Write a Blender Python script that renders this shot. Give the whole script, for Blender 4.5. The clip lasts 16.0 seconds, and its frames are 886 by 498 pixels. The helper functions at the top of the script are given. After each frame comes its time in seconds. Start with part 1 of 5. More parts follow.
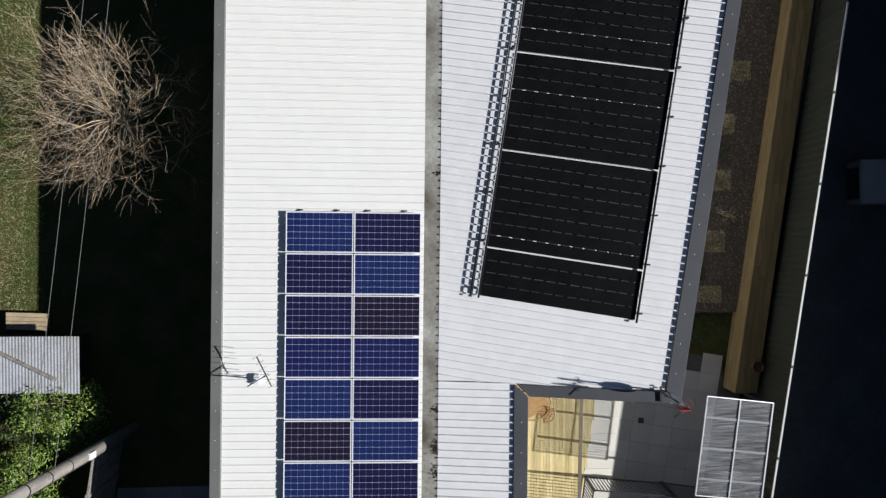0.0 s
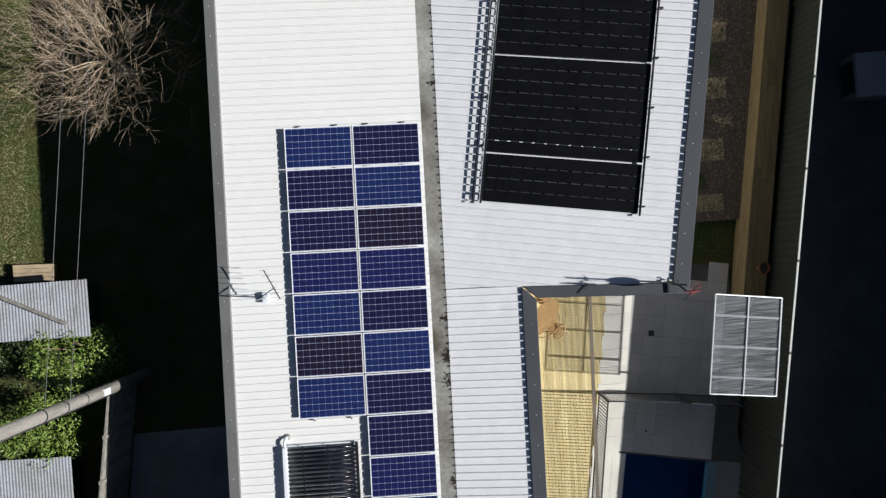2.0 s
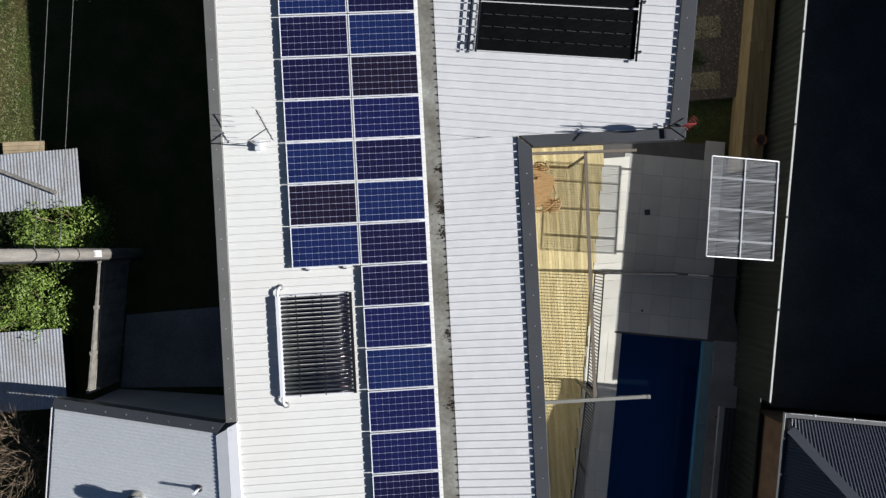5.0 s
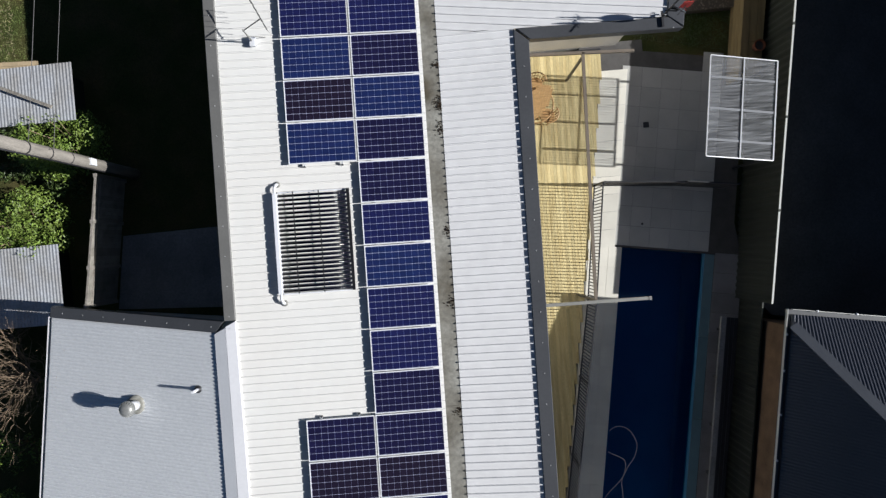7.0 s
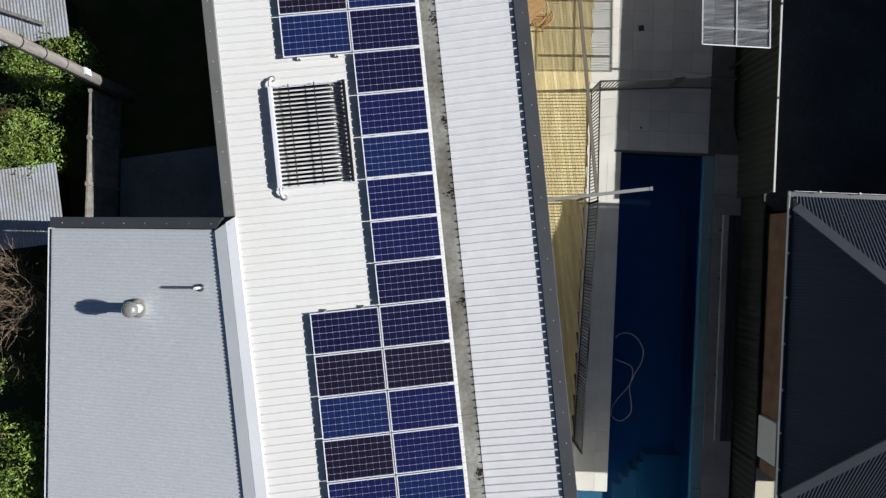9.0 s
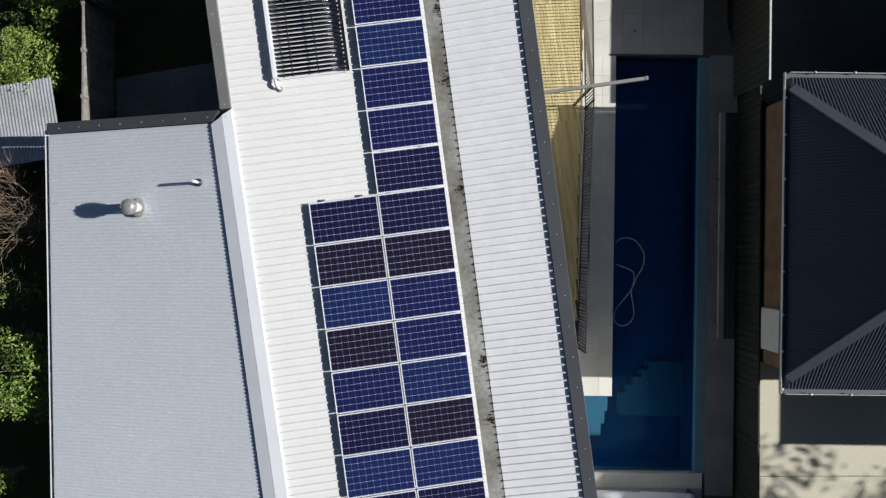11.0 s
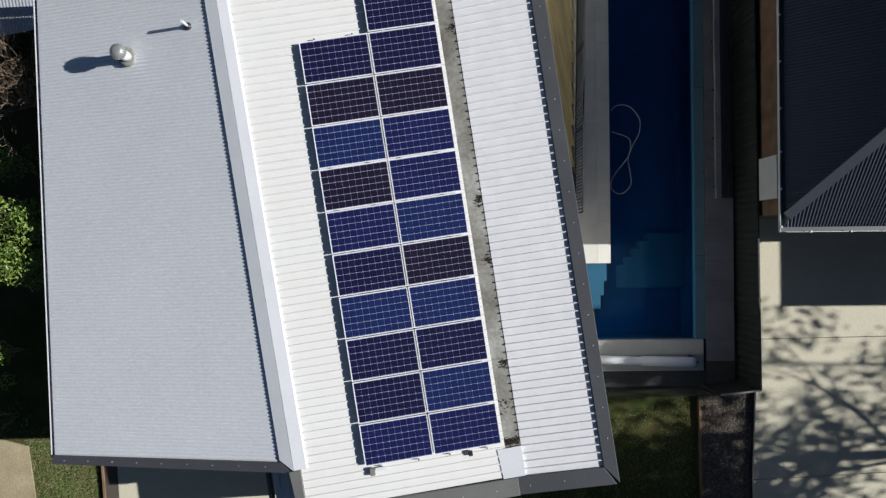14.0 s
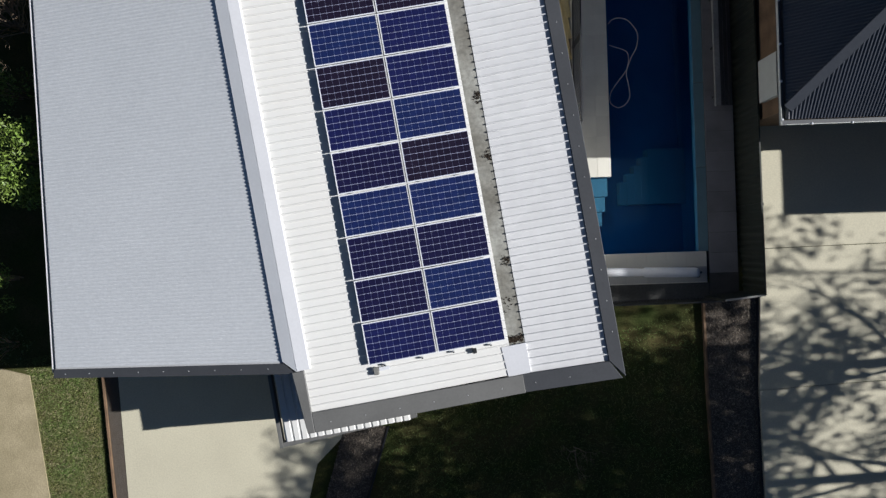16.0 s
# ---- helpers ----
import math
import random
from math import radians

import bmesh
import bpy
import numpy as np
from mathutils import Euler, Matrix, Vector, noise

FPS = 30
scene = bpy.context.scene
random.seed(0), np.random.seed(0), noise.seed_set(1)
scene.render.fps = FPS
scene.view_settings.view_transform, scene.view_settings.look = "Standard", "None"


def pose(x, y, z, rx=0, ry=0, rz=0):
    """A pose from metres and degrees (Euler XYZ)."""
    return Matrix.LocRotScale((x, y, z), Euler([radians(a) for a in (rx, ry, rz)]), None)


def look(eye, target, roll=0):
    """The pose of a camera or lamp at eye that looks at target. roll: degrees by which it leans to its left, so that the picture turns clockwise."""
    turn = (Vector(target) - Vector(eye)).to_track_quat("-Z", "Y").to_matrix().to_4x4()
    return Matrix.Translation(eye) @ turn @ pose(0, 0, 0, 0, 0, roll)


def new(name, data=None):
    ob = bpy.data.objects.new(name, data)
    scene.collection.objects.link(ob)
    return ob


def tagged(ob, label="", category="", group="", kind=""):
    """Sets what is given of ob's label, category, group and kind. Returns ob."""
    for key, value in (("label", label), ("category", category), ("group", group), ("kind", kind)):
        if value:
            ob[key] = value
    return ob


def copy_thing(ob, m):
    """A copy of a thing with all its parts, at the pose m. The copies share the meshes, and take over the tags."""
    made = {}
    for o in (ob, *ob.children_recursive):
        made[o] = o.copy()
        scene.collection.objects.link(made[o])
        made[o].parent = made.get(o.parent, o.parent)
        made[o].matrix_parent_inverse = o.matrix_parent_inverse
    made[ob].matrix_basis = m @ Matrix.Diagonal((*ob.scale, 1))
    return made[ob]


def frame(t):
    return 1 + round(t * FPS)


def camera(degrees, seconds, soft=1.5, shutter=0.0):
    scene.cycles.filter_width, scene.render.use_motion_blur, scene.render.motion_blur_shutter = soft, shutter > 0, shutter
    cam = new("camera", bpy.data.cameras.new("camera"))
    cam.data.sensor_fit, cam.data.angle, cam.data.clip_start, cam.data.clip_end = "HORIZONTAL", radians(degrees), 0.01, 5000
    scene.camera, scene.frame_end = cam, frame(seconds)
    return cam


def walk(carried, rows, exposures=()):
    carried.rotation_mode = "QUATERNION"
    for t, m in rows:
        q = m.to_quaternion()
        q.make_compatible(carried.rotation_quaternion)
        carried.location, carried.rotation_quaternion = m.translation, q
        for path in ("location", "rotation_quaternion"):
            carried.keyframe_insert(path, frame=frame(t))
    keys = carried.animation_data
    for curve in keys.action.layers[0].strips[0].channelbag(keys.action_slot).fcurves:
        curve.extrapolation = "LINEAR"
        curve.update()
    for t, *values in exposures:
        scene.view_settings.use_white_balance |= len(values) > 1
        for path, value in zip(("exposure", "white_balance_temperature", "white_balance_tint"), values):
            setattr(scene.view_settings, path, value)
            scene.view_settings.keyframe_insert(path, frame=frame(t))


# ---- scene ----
cam = camera(66.0, 16.0, soft=1.35)
# seconds, place in metres, turn in degrees; the camera looks straight down
PATH = [
    (0.0, -0.000, 0.000, 20.970, 0.05, -0.11, -0.69),
    (0.5, -0.019, -0.544, 20.982, 0.04, -0.02, -2.15),
    (1.0, -0.042, -1.107, 20.995, 0.06, 0.13, -3.94),
    (1.5, -0.058, -1.690, 21.007, 0.08, 0.15, -4.33),
    (2.0, -0.083, -2.279, 21.009, 0.11, 0.13, -4.33),
    (2.5, -0.120, -2.873, 20.995, 0.09, 0.12, -4.35),
    (3.0, -0.161, -3.467, 20.968, 0.08, 0.03, -4.35),
    (3.5, -0.198, -4.064, 20.937, 0.03, -0.04, -4.32),
    (4.0, -0.240, -4.670, 20.907, 0.00, -0.10, -4.27),
    (6.5, -0.442, -7.773, 20.748, -0.10, -0.25, -4.56),
    (7.0, -0.491, -8.407, 20.718, -0.11, -0.22, -5.11),
    (7.5, -0.541, -9.057, 20.702, -0.07, -0.23, -5.40),
    (8.0, -0.596, -9.716, 20.680, -0.03, -0.19, -5.75),
    (8.5, -0.662, -10.388, 20.658, -0.05, -0.13, -6.44),
    (9.0, -0.730, -11.068, 20.649, -0.10, -0.07, -7.11),
    (11.5, -1.129, -14.412, 20.642, -0.15, -0.01, -8.99),
    (12.0, -1.198, -15.070, 20.631, -0.16, 0.00, -9.05),
    (12.5, -1.270, -15.714, 20.607, -0.19, 0.07, -9.20),
    (13.0, -1.346, -16.347, 20.578, -0.21, 0.10, -9.44),
    (13.5, -1.423, -16.968, 20.549, -0.21, 0.14, -9.70),
    (14.0, -1.508, -17.583, 20.520, -0.20, 0.15, -10.16),
    (14.5, -1.609, -18.197, 20.484, -0.18, 0.17, -10.73),
    (15.0, -1.724, -18.808, 20.448, -0.17, 0.16, -11.09),
    (15.5, -1.854, -19.410, 20.422, -0.19, 0.16, -11.23),
    (16.0, -1.982, -20.002, 20.400, -0.16, 0.13, -11.48),
]
walk(cam, [(t, pose(x, y, z, rx, ry, rz)) for t, x, y, z, rx, ry, rz in PATH], exposures=[(0.0, 0.19, 6270, 10), (8.0, 0.17, 6270, 10), (16.0, 0.13, 6270, 10)])

# ---- world and sun ----
SUN_EL, SUN_AZ = 32.8, -6.8
world = bpy.data.worlds.new("sky")
scene.world = world
world.use_nodes = True
wn = world.node_tree.nodes
sky = wn.new("ShaderNodeTexSky")
sky.sky_type, sky.sun_disc = 'NISHITA', False
sky.ozone_density = 6.5
sky.sun_elevation, sky.sun_rotation = radians(SUN_EL), radians(90 - SUN_AZ)
wn["Background"].inputs["Strength"].default_value = 0.026
world.node_tree.links.new(sky.outputs["Color"], wn["Background"].inputs["Color"])
sun = new("sun", bpy.data.lights.new("sun", 'SUN'))
sun.data.energy, sun.data.angle, sun.data.color = 5.0, radians(0.53), (1.0, 0.98, 0.95)
sdir = Vector((math.cos(radians(SUN_EL)) * math.cos(radians(SUN_AZ)), math.cos(radians(SUN_EL)) * math.sin(radians(SUN_AZ)), math.sin(radians(SUN_EL))))
sun.matrix_world = look(tuple(sdir * 60), (0, 0, 0))


# ---- materials ----
def mat(name, color, rough=0.6, metal=0.0, var=0.12, scale=3.0, fine=40.0, bump=0.1, tint=None, coat=0.0, spec=0.5, stretch=(1, 1, 1), rand=0.0, island=0.0, fvar=0.5):
    """A surface with variation at two scales, fine relief, and a difference from piece to piece where rand or island is set."""
    m = bpy.data.materials.new(name)
    m.use_nodes = True
    n, l = m.node_tree.nodes, m.node_tree.links
    b = n["Principled BSDF"]
    tc, mp = n.new("ShaderNodeTexCoord"), n.new("ShaderNodeMapping")
    geo = n.new("ShaderNodeNewGeometry")
    mp.inputs["Scale"].default_value = stretch
    l.new(geo.outputs["Position"], mp.inputs["Vector"])
    a, f = n.new("ShaderNodeTexNoise"), n.new("ShaderNodeTexNoise")
    for t, s, d in ((a, scale, 5), (f, fine, 3)):
        t.inputs["Scale"].default_value, t.inputs["Detail"].default_value = s, d
        l.new(mp.outputs["Vector"], t.inputs["Vector"])
    mix = n.new("ShaderNodeMix")
    mix.data_type = 'RGBA'
    dark = tint or tuple(c * 0.45 for c in color)
    mix.inputs["A"].default_value, mix.inputs["B"].default_value = (*color, 1), (*dark, 1)
    ramp = n.new("ShaderNodeMapRange")
    ramp.inputs["From Min"].default_value, ramp.inputs["From Max"].default_value = 0.35, 0.75
    ramp.inputs["To Max"].default_value = min(1.0, var * 2.5)
    l.new(a.outputs["Fac"], ramp.inputs["Value"])
    l.new(ramp.outputs["Result"], mix.inputs["Factor"])
    m2 = n.new("ShaderNodeMix")
    m2.data_type, m2.blend_type = 'RGBA', 'MULTIPLY'
    m2.inputs["Factor"].default_value = 1.0
    r2 = n.new("ShaderNodeMapRange")
    r2.inputs["From Min"].default_value, r2.inputs["From Max"].default_value = 0.3, 0.7
    r2.inputs["To Min"].default_value, r2.inputs["To Max"].default_value = 1 - var * fvar, 1 + var * fvar
    l.new(f.outputs["Fac"], r2.inputs["Value"])
    l.new(mix.outputs["Result"], m2.inputs["A"])
    l.new(r2.outputs["Result"], m2.inputs["B"])
    out = m2.outputs["Result"]
    if rand or island:
        oi = n.new("ShaderNodeObjectInfo")
        src = oi.outputs["Random"] if rand else geo.outputs["Random Per Island"]
        k = rand or island
        r3, m3 = n.new("ShaderNodeMapRange"), n.new("ShaderNodeMix")
        r3.inputs["To Min"].default_value, r3.inputs["To Max"].default_value = 1 - k, 1 + k
        m3.data_type, m3.blend_type = 'RGBA', 'MULTIPLY'
        m3.inputs["Factor"].default_value = 1.0
        l.new(src, r3.inputs["Value"])
        l.new(out, m3.inputs["A"])
        l.new(r3.outputs["Result"], m3.inputs["B"])
        out = m3.outputs["Result"]
    l.new(out, b.inputs["Base Color"])
    b.inputs["Roughness"].default_value, b.inputs["Metallic"].default_value = rough, metal
    b.inputs["Coat Weight"].default_value, b.inputs["Coat Roughness"].default_value = coat, 0.06
    b.inputs["Specular IOR Level"].default_value = spec
    if bump:
        bp = n.new("ShaderNodeBump")
        bp.inputs["Strength"].default_value, bp.inputs["Distance"].default_value = bump, 0.02
        l.new(f.outputs["Fac"], bp.inputs["Height"])
        l.new(bp.outputs["Normal"], b.inputs["Normal"])
    return m


def clear(name, color, through_share=0.7, rough=0.1, ior=1.33):
    """Glass, sheet plastic or water: clear with a tint, with gloss by Fresnel."""
    m = bpy.data.materials.new(name)
    m.use_nodes = True
    n, l = m.node_tree.nodes, m.node_tree.links
    b, out = n["Principled BSDF"], n["Material Output"]
    b.inputs["Base Color"].default_value = (*color, 1)
    b.inputs["Roughness"].default_value = rough
    tr, mx, mx2 = n.new("ShaderNodeBsdfTransparent"), n.new("ShaderNodeMixShader"), n.new("ShaderNodeMixShader")
    tr.inputs["Color"].default_value = (*color, 1)
    gl, fr = n.new("ShaderNodeBsdfGlossy"), n.new("ShaderNodeFresnel")
    gl.inputs["Roughness"].default_value = rough
    fr.inputs["IOR"].default_value = ior
    mx.inputs["Fac"].default_value = through_share
    l.new(b.outputs[0], mx.inputs[1])
    l.new(tr.outputs[0], mx.inputs[2])
    l.new(fr.outputs[0], mx2.inputs["Fac"])
    l.new(mx.outputs[0], mx2.inputs[1])
    l.new(gl.outputs[0], mx2.inputs[2])
    l.new(mx2.outputs[0], out.inputs["Surface"])
    return m


M_ROOF = mat("white_steel_roofing", (0.785, 0.775, 0.74), 0.45, 0, 0.10, 0.55, 3, 0.0, tint=(0.76, 0.71, 0.65), fvar=0.15)
M_ROOF_E = mat("pale_grey_steel_roofing", (0.80, 0.795, 0.79), 0.42, 0, 0.07, 0.6, 3, 0.0, tint=(0.62, 0.62, 0.64))
M_ROOF_G = mat("blue_grey_steel_roofing", (0.785, 0.80, 0.815), 0.45, 0, 0.08, 0.5, 14, 0.03, tint=(0.60, 0.62, 0.64))
M_CAP = mat("grey_painted_flashing", (0.16, 0.158, 0.15), 0.5, 0, 0.12, 1.2, 20, 0.05)
M_CAPD = mat("dark_grey_flashing", (0.085, 0.088, 0.095), 0.45, 0, 0.12, 1.0, 20, 0.05)
M_APRON = mat("pale_grey_flashing", (0.66, 0.675, 0.70), 0.45, 0, 0.05, 1.0, 15, 0.03)
M_WCAP = mat("white_flashing", (0.74, 0.74, 0.76), 0.4, 0, 0.05, 1.0, 15, 0.03)
M_SCREW = mat("bright_screw_heads", (0.75, 0.75, 0.75), 0.35, 0.4, 0.05)
M_GUT = mat("weathered_galvanised_gutter", (0.38, 0.375, 0.335), 0.6, 0.15, 0.40, 0.9, 12, 0.1, tint=(0.09, 0.075, 0.05))
M_LEAFLITTER = mat("rotted_leaves", (0.035, 0.022, 0.012), 0.95, 0, 0.4, 9, 60, 0.5)
M_WALL = mat("light_rendered_wall", (0.6, 0.58, 0.54), 0.85, 0, 0.1, 1.5, 50, 0.15)
M_FRAME = mat("pale_anodised_frame", (0.86, 0.86, 0.86), 0.4, 0, 0.05, 4, 60, 0.02)
M_ALU = mat("brushed_aluminium", (0.78, 0.79, 0.80), 0.35, 0.35, 0.05, 4, 60, 0.02)
M_BACK = mat("white_backsheet", (0.35, 0.37, 0.50), 0.25, 0, 0.03, 3, 20, 0.0, coat=0.4)
CELL = {k: mat("cells_" + nm, c, 0.28, 0.0, 0.22, 2.2, 9, 0.0, tint=t, coat=0.3, rand=0.10) for k, nm, c, t in (
    ("b", "bright_blue", (0.011, 0.022, 0.092), (0.014, 0.018, 0.09)), ("m", "mid_blue", (0.011, 0.014, 0.075), (0.013, 0.012, 0.06)),
    ("d", "deep_violet_blue", (0.011, 0.010, 0.046), (0.010, 0.008, 0.03)), ("r", "brown_violet", (0.015, 0.0105, 0.025), (0.012, 0.008, 0.022)))}
M_BLACK = mat("black_rubber", (0.007, 0.007, 0.008), 0.45, 0, 0.4, 2.5, 30, 0.1, spec=0.3)
M_BLACKP = mat("black_pipe", (0.012, 0.012, 0.014), 0.4, 0, 0.1)
M_TUBE = mat("dark_glass_tube", (0.005, 0.005, 0.012), 0.12, 0, 0.1, spec=0.25)
M_WHITEP = mat("white_plastic", (0.78, 0.79, 0.82), 0.35, 0, 0.05)
M_CONC = mat("pale_concrete", (0.62, 0.575, 0.43), 0.85, 0, 0.14, 0.7, 22, 0.15, tint=(0.48, 0.44, 0.33))
M_CONCD = mat("old_grey_concrete", (0.28, 0.28, 0.28), 0.9, 0, 0.3, 0.8, 18, 0.25)
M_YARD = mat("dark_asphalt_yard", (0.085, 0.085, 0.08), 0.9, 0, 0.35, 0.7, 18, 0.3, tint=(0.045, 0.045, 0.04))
M_PAVE = mat("honed_grey_pavers", (0.48, 0.47, 0.44), 0.7, 0, 0.20, 1.6, 40, 0.08, tint=(0.34, 0.33, 0.31), rand=0.07)
M_PAVED = mat("dark_grey_pavers", (0.27, 0.26, 0.27), 0.7, 0, 0.2, 1.4, 40, 0.08, rand=0.07)
M_JOINT = mat("sand_joints", (0.10, 0.095, 0.09), 0.9, 0, 0.2, 3, 40, 0.1)
M_COPE = mat("pale_stone_coping", (0.73, 0.70, 0.61), 0.7, 0, 0.1, 1.5, 40, 0.08, rand=0.05)
M_DECK = mat("yellow_timber_decking", (0.66, 0.55, 0.28), 0.6, 0, 0.35, 1.4, 26, 0.25, tint=(0.48, 0.36, 0.15), stretch=(6, 0.6, 6), rand=0.16)
M_SLEEPER = mat("treated_pine_sleeper", (0.25, 0.185, 0.085), 0.8, 0, 0.3, 1.5, 30, 0.3, tint=(0.14, 0.10, 0.045), stretch=(6, 0.7, 6), rand=0.12)
M_WOOD = mat("varnished_timber", (0.46, 0.28, 0.12), 0.4, 0, 0.25, 3, 30, 0.1, stretch=(2, 10, 2))
M_GREYWOOD = mat("weathered_grey_timber", (0.33, 0.30, 0.26), 0.9, 0, 0.35, 2.2, 30, 0.5, stretch=(3, 3, 0.5))
M_PALING = mat("grey_paling", (0.30, 0.28, 0.24), 0.9, 0, 0.3, 3, 30, 0.3, rand=0.2)
M_STEELD = mat("charcoal_powder_coat", (0.03, 0.03, 0.033), 0.4, 0, 0.1)
M_STEELG = mat("grey_steel", (0.30, 0.295, 0.27), 0.45, 0.2, 0.12)
M_STEELB = mat("brown_grey_steel", (0.20, 0.165, 0.13), 0.5, 0.1, 0.12)
M_FENCE = mat("dark_green_steel_fence", (0.033, 0.038, 0.03), 0.5, 0, 0.1, 1.5, 30, 0.05)
M_FTOP = mat("pale_fence_capping", (0.72, 0.73, 0.68), 0.4, 0.1, 0.05)
M_POOL = mat("blue_pool_lining", (0.055, 0.225, 0.40), 0.4, 0, 0.12, 2, 60, 0.03)
M_POOLT = mat("teal_waterline_tile", (0.16, 0.26, 0.30), 0.35, 0, 0.12, 2, 40, 0.03, rand=0.06)
M_POOLS = mat("light_blue_pool_step", (0.15, 0.21, 0.235), 0.4, 0, 0.1, 2, 50, 0.03)
M_SHELF = mat("turquoise_pool_shelf", (0.25, 0.41, 0.46), 0.4, 0, 0.1, 2, 50, 0.03)
M_WATER = clear("pool_water", (0.52, 0.79, 0.93), 0.997, 0.03)
M_POLY = clear("clear_polycarbonate", (0.95, 0.97, 1.0), 0.85, 0.2, 1.15)
pn, pl = M_POLY.node_tree.nodes, M_POLY.node_tree.links
streak, spread, where, squash = pn.new("ShaderNodeTexNoise"), pn.new("ShaderNodeMapRange"), pn.new("ShaderNodeNewGeometry"), pn.new("ShaderNodeMapping")
squash.inputs["Scale"].default_value = (0.5, 12.0, 1.0)
streak.inputs["Scale"].default_value, streak.inputs["Detail"].default_value = 2.2, 6
spread.inputs["From Min"].default_value, spread.inputs["From Max"].default_value = 0.38, 0.68
spread.inputs["To Min"].default_value, spread.inputs["To Max"].default_value = 0.93, 0.74
pl.new(where.outputs["Position"], squash.inputs["Vector"])
pl.new(squash.outputs["Vector"], streak.inputs["Vector"])
pl.new(streak.outputs["Fac"], spread.inputs["Value"])
for link in [k for k in pl if k.to_node.type == 'MIX_SHADER' and k.from_node.type == 'BSDF_PRINCIPLED']:
    pl.new(spread.outputs["Result"], link.to_node.inputs["Fac"])
M_GRASS = mat("lawn_soil", (0.045, 0.062, 0.018), 0.95, 0, 0.5, 1.1, 25, 0.6, tint=(0.10, 0.08, 0.035), spec=0.1)
M_BLADE = mat("grass_blades", (0.13, 0.205, 0.045), 0.7, 0, 0.5, 1.3, 12, 0.0, tint=(0.20, 0.175, 0.065), island=0.4)
M_STRAW = mat("dry_grass", (0.42, 0.36, 0.22), 0.85, 0, 0.3, 4, 20, 0.0, island=0.35)
M_MULCH = mat("dark_bark_mulch", (0.095, 0.077, 0.06), 0.95, 0, 0.5, 4, 45, 0.9, tint=(0.10, 0.085, 0.07))
M_CHIP = mat("bark_chips", (0.20, 0.165, 0.13), 0.9, 0, 0.3, 5, 30, 0.2, island=0.6)
M_SAND = mat("worn_sandy_path", (0.42, 0.35, 0.22), 0.95, 0, 0.3, 1.2, 25, 0.4, tint=(0.24, 0.20, 0.11))
M_LEAF = mat("green_leaves", (0.15, 0.235, 0.04), 0.5, 0, 0.3, 2, 10, 0.0, tint=(0.22, 0.27, 0.055), island=0.45)
M_LEAFD = mat("dark_green_leaves", (0.075, 0.115, 0.03), 0.5, 0, 0.3, 2, 10, 0.0, island=0.45)
M_TWIG = mat("bare_grey_twigs", (0.44, 0.36, 0.26), 0.85, 0, 0.3, 2.5, 30, 0.1, tint=(0.40, 0.27, 0.13), island=0.2)
M_TWIGB = mat("brown_twigs", (0.33, 0.24, 0.16), 0.9, 0, 0.3, 3, 30, 0.1, island=0.3)
M_OLDROOF = mat("weathered_zinc_roofing", (0.52, 0.54, 0.57), 0.5, 0.25, 0.3, 1.4, 16, 0.1, tint=(0.36, 0.33, 0.28))
M_NCAP = mat("slate_grey_flashing", (0.13, 0.14, 0.16), 0.5, 0, 0.12, 1.2, 20, 0.05)
M_NROOF = mat("charcoal_steel_roofing", (0.045, 0.05, 0.066), 0.36, 0, 0.1, 1.0, 20, 0.03, spec=0.7)
M_BRICK = mat("brown_brick", (0.23, 0.145, 0.085), 0.9, 0, 0.3, 2, 30, 0.3, rand=0.15)
M_RED = mat("red_plastic", (0.42, 0.035, 0.03), 0.45, 0, 0.1)
M_DISH = mat("grey_dish_paint", (0.10, 0.11, 0.13), 0.45, 0, 0.1)
M_TERRA = mat("terracotta", (0.22, 0.07, 0.03), 0.85, 0, 0.2)
M_CLIP = mat("worn_grey_rubber", (0.045, 0.048, 0.052), 0.35, 0, 0.5, 3, 20, 0.0, tint=(0.02, 0.02, 0.022), rand=0.25, spec=0.6)
M_HOSE = mat("pale_hose", (0.6, 0.62, 0.64), 0.4, 0, 0.1)
M_PLY = mat("weathered_plywood", (0.52, 0.40, 0.25), 0.8, 0, 0.25, 3, 30, 0.1)
M_WIRE = mat("grey_cable", (0.13, 0.125, 0.12), 0.6, 0, 0.1)


# ---- builders ----
def part(name, bm, material, parent=None, label=""):
    me = bpy.data.meshes.new(name)
    bm.to_mesh(me)
    bm.free()
    me.materials.append(material)
    ob = new(name, me)
    if parent is not None:
        ob.parent = parent
        ob.matrix_parent_inverse = base_of(parent).inverted()
    if label:
        ob["label"] = label
    return ob


def base_of(ob):
    return (base_of(ob.parent) @ ob.matrix_parent_inverse @ ob.matrix_basis) if ob.parent else ob.matrix_basis.copy()


def thing(name, at, label, category, group="", kind=""):
    e = new(name)
    e.empty_display_size = 0.1
    e.matrix_basis = Matrix.Translation(at)
    return tagged(e, label, category, group, kind)


def solo(name, bm, material, label, category="", group="", kind=""):
    return tagged(part(name, bm, material), label, category, group, kind)


def piece(name, me, parent, m):
    """One more object on a mesh that alike pieces share."""
    ob = new(name, me)
    ob.parent = parent
    ob.matrix_parent_inverse = base_of(parent).inverted()
    ob.matrix_basis = m
    return ob


def mesh_of(name, bm, material):
    me = bpy.data.meshes.new(name)
    bm.to_mesh(me)
    bm.free()
    me.materials.append(material)
    return me


